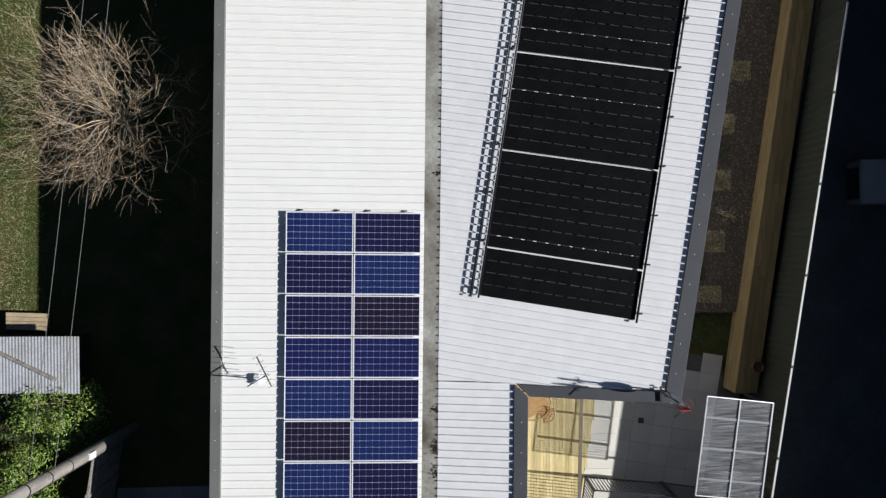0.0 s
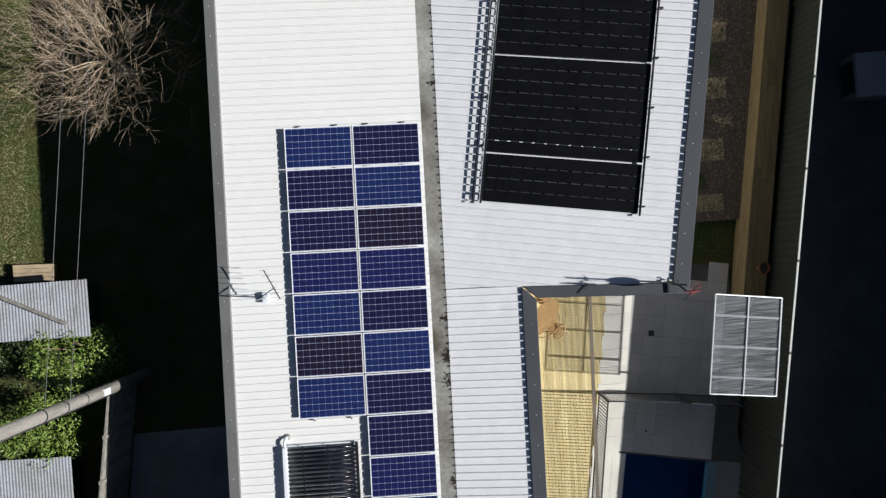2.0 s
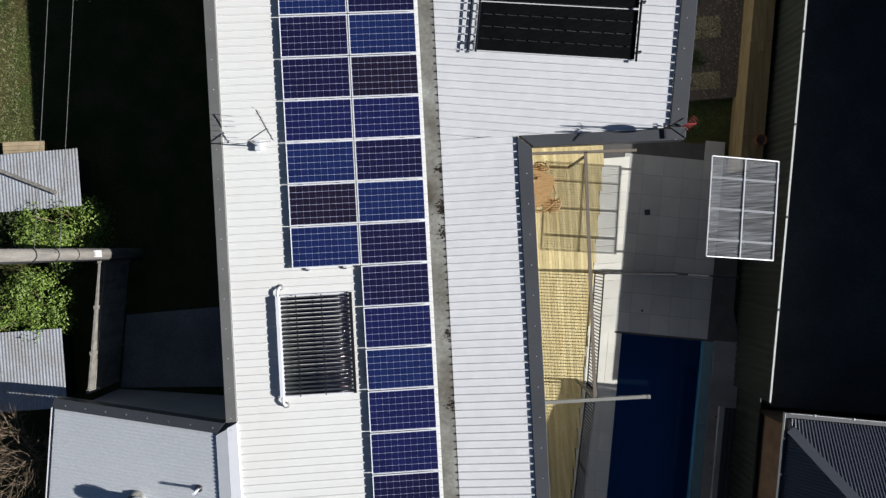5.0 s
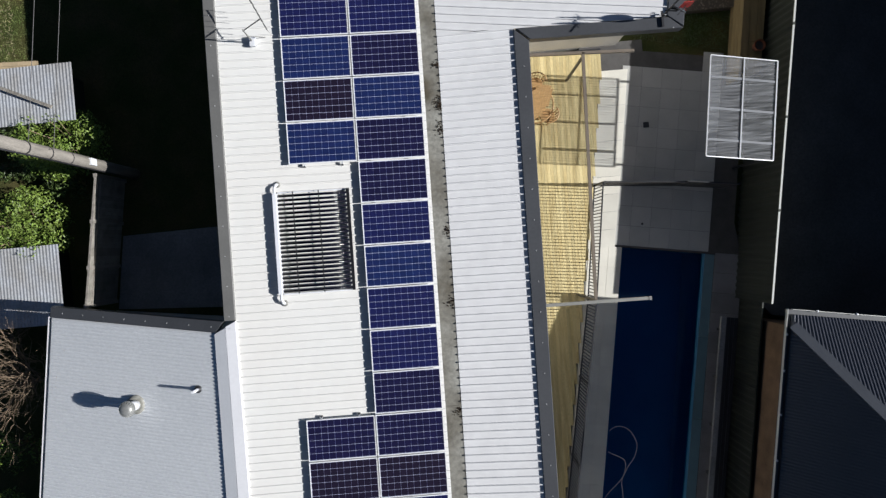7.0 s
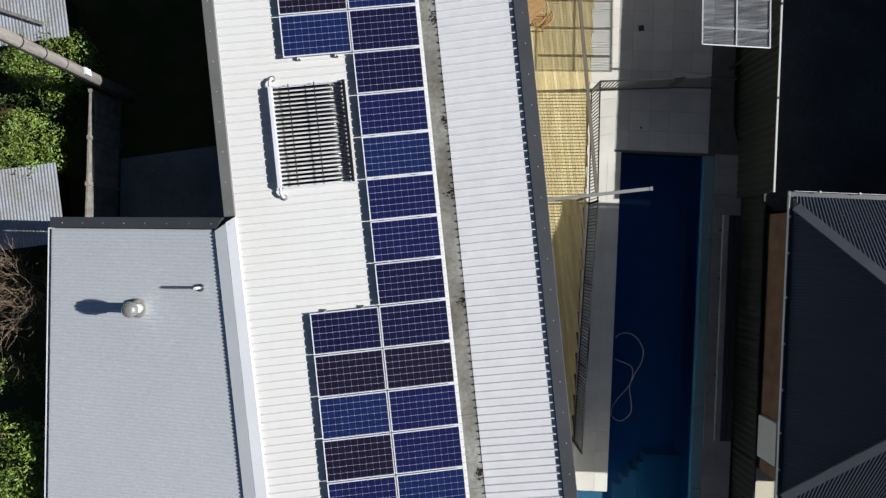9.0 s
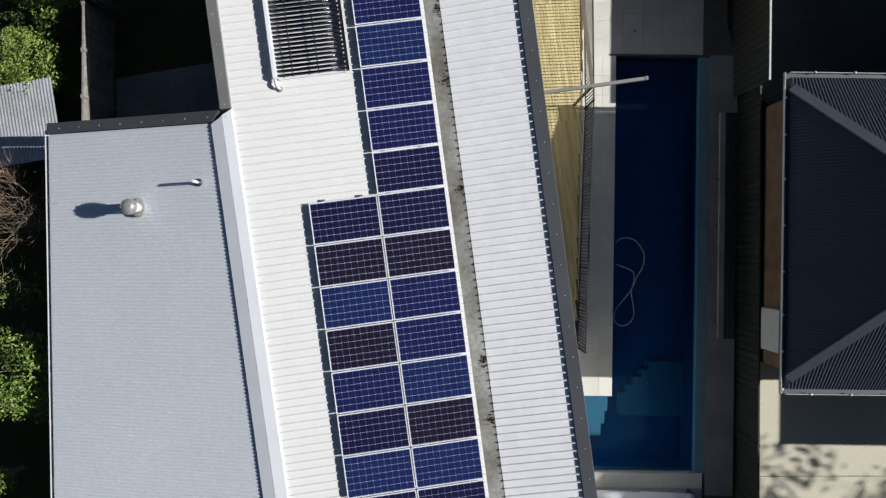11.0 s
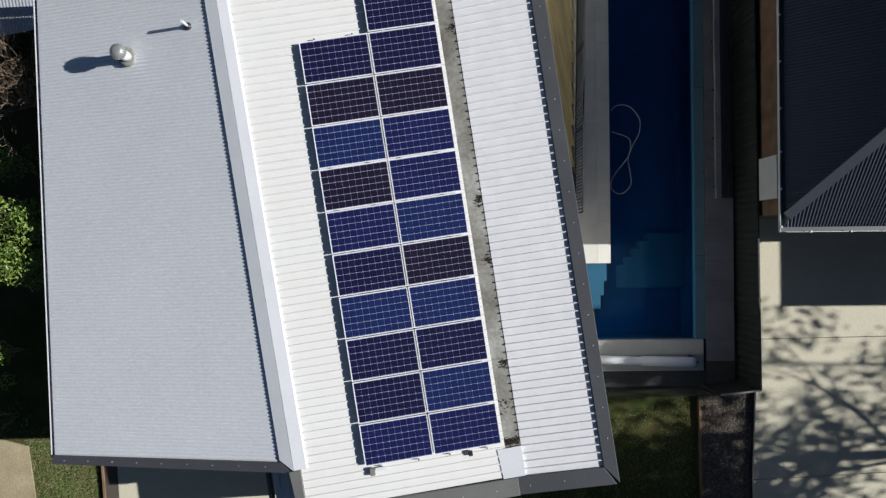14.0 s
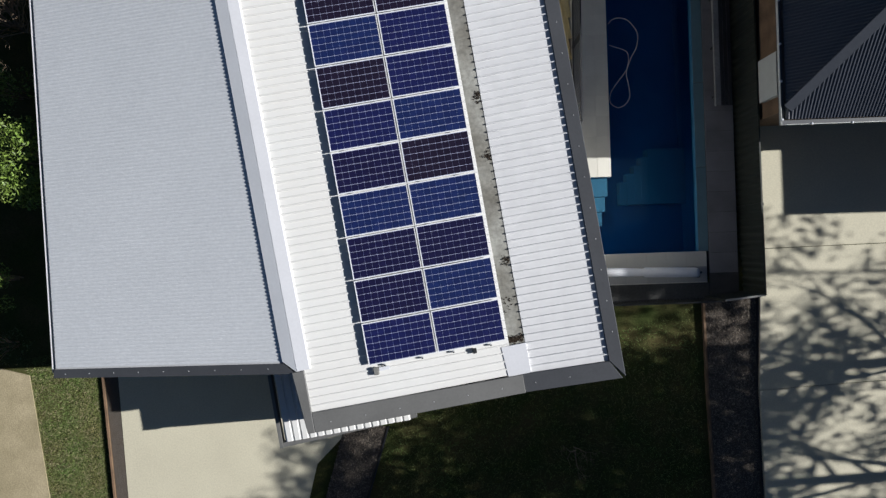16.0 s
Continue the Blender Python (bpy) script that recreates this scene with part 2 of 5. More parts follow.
def prism(bm, poly, z0, z1):
    """A solid over a plan outline; z0 and z1 are numbers or functions of x and y."""
    f0 = z0 if callable(z0) else (lambda x, y: z0)
    f1 = z1 if callable(z1) else (lambda x, y: z1)
    if sum(a[0] * b[1] - b[0] * a[1] for a, b in zip(poly, poly[1:] + poly[:1])) < 0:
        poly = poly[::-1]
    lo = [bm.verts.new((x, y, f0(x, y))) for x, y in poly]
    hi = [bm.verts.new((x, y, f1(x, y))) for x, y in poly]
    bm.faces.new(hi)
    bm.faces.new(lo[::-1])
    for i in range(len(poly)):
        j = (i + 1) % len(poly)
        bm.faces.new((lo[i], lo[j], hi[j], hi[i]))
    return bm


def box(bm, x0, x1, y0, y1, z0, z1, bevel=0.0):
    b = bmesh.new() if bevel else bm
    prism(b, [(x0, y0), (x1, y0), (x1, y1), (x0, y1)], z0, z1)
    if bevel:
        bmesh.ops.bevel(b, geom=b.edges[:], offset=bevel, segments=2, affect='EDGES')
        join(bm, b)
    return bm


def join(bm, other, m=None):
    me = bpy.data.meshes.new("join")
    if m is not None:
        bmesh.ops.transform(other, matrix=m, verts=other.verts[:])
    other.to_mesh(me)
    other.free()
    bm.from_mesh(me)
    bpy.data.meshes.remove(me)
    return bm


def bar(bm, a, b, w, h=None):
    """A straight square bar from a to b."""
    a, b = Vector(a), Vector(b)
    h = h or w
    d = (b - a).normalized()
    s = d.cross(Vector((0, 0, 1))) if abs(d.z) < 0.95 else Vector((1, 0, 0))
    s.normalize()
    u = s.cross(d).normalized()
    c = [(-w / 2, -h / 2), (w / 2, -h / 2), (w / 2, h / 2), (-w / 2, h / 2)]
    va, vb = ([bm.verts.new(p + s * i + u * j) for i, j in c] for p in (a, b))
    bm.faces.new(va)
    bm.faces.new(vb[::-1])
    for i in range(4):
        j = (i + 1) % 4
        bm.faces.new((va[j], va[i], vb[i], vb[j]))
    return bm


def tube(bm, pts, radii, n=8, caps=True):
    """A round tube along points, with a radius at each."""
    pts = [Vector(p) for p in pts]
    radii = radii if hasattr(radii, "__len__") else [radii] * len(pts)
    rings = []
    for i, (p, r) in enumerate(zip(pts, radii)):
        d = (pts[min(i + 1, len(pts) - 1)] - pts[max(i - 1, 0)]).normalized()
        s = d.cross(Vector((0, 0, 1))) if abs(d.z) < 0.95 else d.cross(Vector((1, 0, 0)))
        s.normalize()
        u = s.cross(d)
        rings.append([bm.verts.new(p + (s * math.cos(k * math.tau / n) + u * math.sin(k * math.tau / n)) * r) for k in range(n)])
    for a, b in zip(rings, rings[1:]):
        for k in range(n):
            f = bm.faces.new((a[k], a[(k + 1) % n], b[(k + 1) % n], b[k]))
            f.smooth = n > 5
    if caps:
        bm.faces.new(rings[0][::-1])
        bm.faces.new(rings[-1])
    return bm


def lathe(bm, at, profile, n=20):
    """A turned body: (radius, height) pairs round an upright axis."""
    rings = [[bm.verts.new((at[0] + r * math.cos(k * math.tau / n), at[1] + r * math.sin(k * math.tau / n), at[2] + z)) for k in range(n)] for r, z in profile]
    for a, b in zip(rings, rings[1:]):
        for k in range(n):
            bm.faces.new((a[k], a[(k + 1) % n], b[(k + 1) % n], b[k])).smooth = True
    bm.faces.new(rings[0][::-1])
    bm.faces.new(rings[-1])
    return bm


def sheet(bm, frame_m, v0, v1, u0, u1, zf, pitch, profile):
    """Ribbed roofing: ribs run along u, repeat along v; u0 and u1 are functions of v, zf gives the height in the world. profile: (share of pitch, height)."""
    n = int(round((v1 - v0) / pitch))
    last = None
    for i in range(n + 1):
        for s, h in (profile if i < n else profile[:1]):
            v = v0 + (i + s) * pitch
            if v > v1 + 1e-6:
                return bm
            row = []
            for u in (u0(v), u1(v)):
                p = frame_m @ Vector((u, v, 0))
                row.append(bm.verts.new((p.x, p.y, zf(p.x, p.y) + h)))
            if last:
                bm.faces.new((last[0], last[1], row[1], row[0]))
            last = row
    return bm


TRIM = [(0.0, 0.0), (0.70, 0.0), (0.74, 0.022), (0.86, 0.022), (0.96, 0.0)]
DEEP = [(0.0, 0.0), (0.72, 0.0), (0.745, 0.042), (0.86, 0.042), (0.96, 0.0)]
ORB = [(0.0, 0.0), (0.17, 0.0030), (0.33, 0.0088), (0.5, 0.012), (0.67, 0.0088), (0.83, 0.0030)]
HOUSE = pose(0, 0, 0, 0, 0, -1.25)
POOLF = pose(4.96, -8.88, 0, 0, 0, -9.54)
NEF = pose(0, 0, 0, 0, 0, -9.4)


def hp(x, y):
    p = HOUSE @ Vector((x, y, 0))
    return p.x, p.y


def pp(a, b):
    p = POOLF @ Vector((a, b, 0))
    return p.x, p.y


def gut_w(y):
    return -0.44 + 0.0218 * y


def gut_e(y):
    return -0.05 + 0.0235 * y


def z_west(x, y):
    return 4.10 + 0.050 * (gut_w(y) - x)


def z_east(x, y):
    return 4.06 + 0.100 * (x - gut_e(y))


def fence_x(y):
    return 8.20 + (y + 10.7) * 0.1665 if y > -10.7 else 8.38 + (y + 10.7) * 0.160


def fence_top(y):
    return 2.52 if y > -10.7 else 1.62


# ---- ground ----
def smooth(a, b, x):
    t = min(1.0, max(0.0, (x - a) / (b - a)))
    return t * t * (3 - 2 * t)


def ground_z(x, y):
    west = -0.02
    front = 0.02 + 0.13 * smooth(-2, 5, x)
    base = west + (0.0 - west) * smooth(-9, -3, x)
    base = base + (front - base) * smooth(-21.6, -22.4, y)
    if y < -21 and x < -9:
        base = -0.02 - 0.05 * smooth(-12.5, -13.2, x)
    fx = fence_x(y) if y > -23.1 else 6.55 + 0.2 * (y + 25.94)
    east = 0.36 + 0.6 * smooth(-16, -4, y)
    z = base + (east - base) * smooth(fx + 0.15, fx + 0.55, x)
    a, b = (lambda p: (p.x, p.y))(POOLF.inverted() @ Vector((x, y, 0)))
    if -1.5 < a < 3.2 and -13.0 < b < 0.6:
        z = -2.4
    return z + 0.02 * noise.noise((x * 0.6, y * 0.6, 0))


def low_z(x, y):
    """Root level of the shrubs and trees on the west side."""
    return (-0.60 + 0.55 * smooth(-10, -20, y)) * (1 - smooth(-9, -3, x)) if x < 0 else ground_z(x, y)


def ground():
    xs = [-400, -200, -100, -60, -40, -30, -24] + [-20 + 0.4 * i for i in range(101)] + [24, 30, 40, 60, 100, 200, 400]
    ys = [-400, -200, -100, -60, -50, -44] + [-36 + 0.4 * i for i in range(131)] + [20, 26, 34, 50, 100, 200, 400]
    bm = bmesh.new()
    vs = [[bm.verts.new((x, y, ground_z(x, y))) for x in xs] for y in ys]
    for i in range(len(ys) - 1):
        for j in range(len(xs) - 1):
            bm.faces.new((vs[i][j], vs[i][j + 1], vs[i + 1][j + 1], vs[i + 1][j])).smooth = True
    return solo("ground", bm, M_GRASS, "patchy lawn and bare soil round the house", "ground", kind="structure")


ground()


# ---- main house ----
def house():
    h = thing("house", (-1.5, -10, 0), "long low house with white ribbed steel butterfly roof", "house")
    bm = sheet(bmesh.new(), HOUSE, -23.33, 13.0, lambda v: -5.32, lambda v: -0.44, z_west, 0.19, TRIM)
    part("roof_sheet_west", bm, M_ROOF, h, "white ribbed steel roofing")
    bm = sheet(bmesh.new(), HOUSE, -23.37, -3.25, lambda v: -0.05, lambda v: 1.81, z_east, 0.19, DEEP)
    part("roof_sheet_east", bm, M_ROOF_E, h, "pale grey ribbed steel roofing")
    # the north-east wing: its ribs run square to its own eave

    def left(v):
        # where the rib through v meets the gutter
        u = 0.0
        for _ in range(6):
            p = NEF @ Vector((u, v, 0))
            u += (gut_e(p.y) - p.x)
        return u

    # courtyard end: the ribs stop at the line from (1.76, -3.30) to (5.30, -3.46)
    def right_cut(v):
        u = 5.80
        p = NEF @ Vector((u, v, 0))
        lim = -3.30 - 0.045 * (p.x - 1.76)
        if p.y < lim:
            lo, hi = left(v), u
            for _ in range(24):
                mid = (lo + hi) / 2
                q = NEF @ Vector((mid, v, 0))
                if q.y < -3.30 - 0.045 * (q.x - 1.76):
                    hi = mid
                else:
                    lo = mid
            u = lo
        return u

    bm = sheet(bmesh.new(), NEF, -3.22, 13.0, left, right_cut, z_east, 0.19, DEEP)
    part("roof_sheet_north_east", bm, M_ROOF_E, h, "pale grey ribbed steel roofing")
    # flashings
    def cap(name, poly, zf, depth, material, label):
        bm = prism(bmesh.new(), poly, lambda x, y: zf(x, y) - depth, zf)
        bmesh.ops.bevel(bm, geom=bm.edges[:], offset=0.012, segments=1, affect='EDGES')
        return part(name, bm, material, h, label)

    zw = lambda x, y: z_west(x, y) + 0.07
    ze = lambda x, y: z_east(x, y) + 0.062
    cap("west_capping", [hp(-5.58, 13), hp(-5.31, 13), hp(-5.31, -9.82), hp(-5.58, -9.82)], zw, 0.30, M_CAP, "grey steel capping")
    cap("west_white_capping", [(-5.783, -9.83), hp(-5.31, -9.83), hp(-5.16, -22.3), (-5.968, -22.18)], lambda x, y: z_west(x, y) + 0.06, 0.34, M_WCAP, "white steel flashing")
    cap("corner_capping", [hp(-5.60, -22.31), hp(-5.31, -22.31), hp(-5.31, -23.79), hp(-5.48, -23.79)], zw, 0.36, M_CAP, "grey steel capping")
    cap("front_capping", [hp(-5.31, -23.32), hp(-0.25, -23.36), hp(-0.25, -23.80), hp(-5.31, -23.79)], zw, 0.40, M_CAP, "grey steel capping")
    cap("front_east_capping", [hp(-0.25, -23.36), hp(1.80, -23.38), hp(2.05, -23.82), hp(-0.25, -23.80)], ze, 0.40, M_CAPD, "grey steel capping")
    cap("court_west_capping", [hp(1.80, -3.28), hp(2.15, -3.60), hp(2.12, -23.8), hp(1.80, -23.37)], ze, 0.30, M_CAPD, "grey steel capping")
    cap("court_north_capping", [(1.78, -3.31), (5.34, -3.47), (5.66, -3.76), (2.10, -3.61)], ze, 0.30, M_CAPD, "grey steel capping")
    cap("north_east_capping", [tuple((NEF @ Vector(p))[:2]) for p in ((5.79, 13, 0), (6.09, 13, 0), (6.20, -2.75, 0), (5.81, -2.52, 0))], ze, 0.30, M_CAPD, "grey steel capping")
    # screw heads on the cappings
    bm = bmesh.new()
    for i in range(32):
        x, y = hp(-5.45, 12.6 - i * 0.72)
        if y > -9.7:
            lathe(bm, (x, y, zw(x, y)), [(0.014, 0.0), (0.012, 0.008)], 6)
    for i in range(26):
        x, y = hp(1.99, -4.2 - i * 0.74)
        lathe(bm, (x, y, ze(x, y)), [(0.014, 0.0), (0.012, 0.008)], 6)
    for i in range(16):
        p = NEF @ Vector((5.97, 8 - i * 0.72, 0))
        lathe(bm, (p.x, p.y, ze(p.x, p.y)), [(0.014, 0.0), (0.012, 0.008)], 6)
    for i in range(8):
        x, y = hp(-4.9 + i * 0.82, -23.6)
        z = zw(x, y) if x < -0.7 else ze(x, y)
        lathe(bm, (x, y, z), [(0.014, 0.0), (0.012, 0.008)], 6)
    part("screw_head", bm, M_SCREW, h, "bright screw heads along the capping")["kind"] = "stuff"
    # box gutter: floor, two sides, and the joints across
    bm = bmesh.new()
    prism(bm, [(gut_w(13) - 0.05, 13), (gut_e(13) + 0.05, 13), (gut_e(-23.3) + 0.05, -23.3), (gut_w(-23.3) - 0.05, -23.3)], 3.90, 4.05)
    part("box_gutter", bm, M_GUT, h, "stained galvanised box gutter")
    for k, y in enumerate((3.9, 1.95, 0.1, -3.9, -7.0, -9.7, -12.3, -15.2, -17.0, -18.2, -20.5)):
        bm = box(bmesh.new(), gut_w(y) - 0.01, gut_e(y) + 0.01, y - 0.02, y + 0.02, 4.05, 4.064)
        part("gutter_joint", bm, M_GUT, h)
    bm = prism(bmesh.new(), [(gut_w(-22.6) - 0.2, -22.62), (gut_e(-22.6) + 0.04, -22.62), (gut_e(-23.3) + 0.04, -23.34), (gut_w(-23.3) - 0.15, -23.34)], 4.03, 4.13)
    part("gutter_end_flashing", bm, M_WCAP, h, "white flashing over the gutter's end")
    # walls under the roofs
    # west part of the front carried out under the capping to block stray sun
    bm = prism(bmesh.new(), [hp(-5.4, 12.9), hp(1.6, 12.9), hp(1.6, -23.3), hp(-0.3, -23.3), hp(-0.3, -23.66), hp(-5.4, -23.66)], -0.7, 3.84)
    part("wall", bm, M_WALL, h, "light rendered wall")
    bm = prism(bmesh.new(), [hp(1.6, 12.9), tuple((NEF @ Vector((5.9, 12.5, 0)))[:2]), (5.30, -2.8), (1.72, -2.8)], -0.3, 3.84)
    part("wall", bm, M_WALL, h, "light rendered wall")
    # windows on the courtyard side
    for k in range(6):
        y = -11.2 - k * 1.02
        x0, y0 = hp(1.62, y)
        w = part("window", box(bmesh.new(), x0 - 0.02, x0 + 0.03, y0 - 0.95, y0 - 0.05, 0.35, 2.55), M_STEELD, h)
        part("pane", box(bmesh.new(), x0 + 0.031, x0 + 0.037, y0 - 0.89, y0 - 0.11, 0.41, 2.49), M_TUBE, w)
    return h


house()


# ---- garage wing ----
GARF = pose(-10.66, -9.30, 0, 0, 0, -8.0)
GAR_L = 11.9


def gar_edge(v):
    """How far the garage roof reaches towards the main house, along the rib at v."""
    u = 4.5
    for _ in range(4):
        w = GARF @ Vector((u, v, 0))
        u += -6.06 + 0.0163 * (w.y + 10.0) - w.x
    return u


def z_gar(x, y):
    p = GARF.inverted() @ Vector((x, y, 0))
    return 3.02 + 1.28 * p.x / gar_edge(p.y)


def garage():
    g = thing("garage", (-9, -15, -0.3), "attached garage with pale blue-grey corrugated roof", "garage")

    u1 = gar_edge
    bm = sheet(bmesh.new(), GARF, -GAR_L, -0.02, lambda v: 0.0, u1, z_gar, 0.09, [(a, h * 1.9) for a, h in ORB])
    part("roof_sheet", bm, M_ROOF_G, g, "pale blue-grey corrugated steel roofing")
    c = lambda a, b: tuple((GARF @ Vector((a, b, 0)))[:2])
    zc = lambda x, y: z_gar(x, y) + 0.06
    bm = prism(bmesh.new(), [c(-0.03, 0.0), c(-0.02, 0.27), hp(-5.62, -9.83), c(u1(0) + 0.02, 0.0)], lambda x, y: zc(x, y) - 0.3, zc)
    part("north_capping", bm, M_CAPD, g, "dark grey steel capping")
    bm = prism(bmesh.new(), [c(-0.03, -GAR_L), c(-0.05, -GAR_L - 0.22), c(u1(-GAR_L) + 0.28, -GAR_L - 0.25), c(u1(-GAR_L), -GAR_L)], lambda x, y: zc(x, y) - 0.3, zc)
    part("south_capping", bm, M_CAPD, g, "dark grey steel capping")
    # sloped white flashing up to the main roof
    bm = bmesh.new()
    last = None
    for k in range(15):
        t = k / 14
        v = -0.05 + t * (0.1 - GAR_L)
        wx, wy = c(u1(v) - 0.01, v)
        ex, ey = -5.785 - 0.186 * t, -9.86 - 12.32 * t
        top = z_west(ex, ey) + 0.057
        low = z_gar(wx, wy) + 0.058
        row = [bm.verts.new(q) for q in ((wx, wy, low), (ex, ey, top), (ex, ey, top - 0.12), (wx, wy, low - 0.03))]
        if last:
            for a in range(4):
                bm.faces.new((last[a], row[a], row[(a + 1) % 4], last[(a + 1) % 4]))
        else:
            bm.faces.new(row)
        last = row
    bm.faces.new(last)
    bmesh.ops.recalc_face_normals(bm, faces=bm.faces[:])
    part("apron_flashing", bm, M_APRON, g, "pale grey steel apron flashing")
    bm = bmesh.new()
    for i in range(9):
        for q in (c(0.35 + i * 0.6, 0.12), c(0.3 + i * 0.68, -GAR_L - 0.12)):
            lathe(bm, (*q, zc(*q)), [(0.014, 0.0), (0.012, 0.008)], 6)
    part("screw_head", bm, M_SCREW, g, "bright screw heads along the capping")["kind"] = "stuff"
    # eaves gutter
    bm = bmesh.new()
    prism(bm, [c(-0.10, 0.1), c(-0.015, 0.1), c(-0.015, -GAR_L - 0.1), c(-0.10, -GAR_L - 0.1)], 2.86, 2.90)
    prism(bm, [c(-0.12, 0.1), c(-0.10, 0.1), c(-0.10, -GAR_L - 0.1), c(-0.12, -GAR_L - 0.1)], 2.86, 2.99)
    part("eaves_gutter", bm, M_WCAP, g, "white eaves gutter")
    bm = prism(bmesh.new(), [c(0.25, -0.1), (-5.7, -10.1), (-6.1, -21.6), c(0.25, -GAR_L + 0.3)], -0.7, 2.92)
    part("wall", bm, M_WALL, g, "light rendered wall")
    return g


garage()


# ---- neighbour's house to the east ----
NBF = pose(8.22, -10.88, 0, 0, 0, -9.54)


def neighbour():
    n = thing("neighbour_house", (12, -15, 0.4), "neighbouring house with charcoal ribbed steel hip roof", "house")
    P = lambda a, b, z: (lambda p: (p.x, p.y, z))(NBF @ Vector((a, b, 0)))
    w, eave = 7.82, 3.52
    run, zr = 3.20, 6.40
    rise, inset = zr - eave, 0.26

    def face(name, rows):
        """Corrugated roof face: rows of lower and upper end, side by side along the eave."""
        bm = bmesh.new()
        last = None
        for i, (lo, hi) in enumerate(rows):
            h = ORB[i % 6][1] * 2.0
            r = [bm.verts.new((p[0], p[1], p[2] + h)) for p in (lo, hi)]
            if last:
                bm.faces.new((last[0], r[0], r[1], last[1]))
            last = r
        return part(name, bm, M_NROOF, n, "charcoal corrugated steel roofing")

    step = 0.08 / 6
    rows = []
    for i in range(int(w / step) + 1):
        t = max(0.0, min(i * step, w - i * step) - inset) / (w / 2 - inset)
        rows.append((P(0, -i * step, eave), P(run * t, -i * step, eave + rise * t)))
    face("roof_face_west", rows)
    for name, sgn, b0 in (("roof_face_north", -1, 0.0), ("roof_face_south", 1, -w)):
        rows = []
        for i in range(int(7.0 / step)):
            t = min(i * step / run, 1.0)
            rows.append((P(i * step, b0, eave), P(i * step, b0 + sgn * (inset + t * (w / 2 - inset)), eave + rise * t)))
        face(name, rows)
    for name, b0, sgn in (("hip_capping", 0.0, -1), ("hip_capping", -w, 1)):
        bm = bmesh.new()
        A, B = Vector(P(0.02, b0 + sgn * inset, eave + 0.05)), Vector(P(run, b0 + sgn * w / 2, zr + 0.06))
        bar(bm, A, B, 0.24, 0.05)
        part(name, bm, M_NCAP, n, "grey hip capping")
    bm = bar(bmesh.new(), P(run, -w / 2, zr + 0.06), P(7, -w / 2, zr + 0.06), 0.3, 0.035)
    part("ridge_capping", bm, M_CAPD, n)
    # gutters
    for name, pts in (("gutter_west", [(-0.13, 0.13), (0.0, 0.13), (0.0, -w - 0.13), (-0.13, -w - 0.13)]), ("gutter_north", [(0.0, 0.0), (10, 0.0), (10, 0.13), (0.0, 0.13)]), ("gutter_south", [(0.0, -w - 0.13), (10, -w - 0.13), (10, -w), (0.0, -w)])):
        poly = [P(a, b, 0)[:2] for a, b in pts]
        g = part(name, prism(bmesh.new(), poly, eave - 0.12, eave - 0.09), M_CAPD, n, "dark eaves gutter")
        (a0, b0), (a1, b1) = (pts[0], pts[3]) if name == "gutter_west" else ((pts[3], pts[2]) if name == "gutter_north" else (pts[0], pts[1]))
        part("gutter_lip", bar(bmesh.new(), P(a0, b0, eave - 0.03), P(a1, b1, eave - 0.03), 0.010, 0.1), M_FTOP, g)
        spots = [0.08, 0.194, 0.332, 0.476, 0.62, 0.754, 0.868, 0.985] if name == "gutter_west" else [(i + 0.6) / 10 for i in range(10)]
        for t in spots:
            x, y, z = P(a0 + (a1 - a0) * t, b0 + (b1 - b0) * t, eave + 0.0)
            part("gutter_bracket", lathe(bmesh.new(), (x + 0.02, y, z), [(0.032, 0.0), (0.032, 0.03), (0.02, 0.045)], 8), M_WHITEP, g, "white gutter bracket")
    part("fascia", bar(bmesh.new(), P(0.03, -0.03, eave - 0.14), P(0.03, -w + 0.03, eave - 0.14), 0.03, 0.24), M_CAPD, n, "dark fascia board")
    poly = [P(a, b, 0)[:2] for a, b in ((0.30, -0.35), (10, -0.35), (10, -w + 0.35), (0.30, -w + 0.35))]
    part("wall", prism(bmesh.new(), poly, -0.2, eave - 0.13), M_BRICK, n, "brown brick wall")
    poly = [P(a, b, 0)[:2] for a, b in ((0.17, -5.92), (0.297, -5.92), (0.297, -7.05), (0.17, -7.05))]
    part("meter_cupboard", prism(bmesh.new(), poly, 1.75, 2.75), M_FTOP, n, "pale grey wall cupboard")
    # unseen block further east, added to cast the straight-edged shadow on the driveway
    part("side_wing", prism(bmesh.new(), [(14.37, -21.83), (22.4, -23.2), (23.0, -19.6), (14.95, -18.3)], 0, 4.62), M_BRICK, n)
    return n


neighbour()


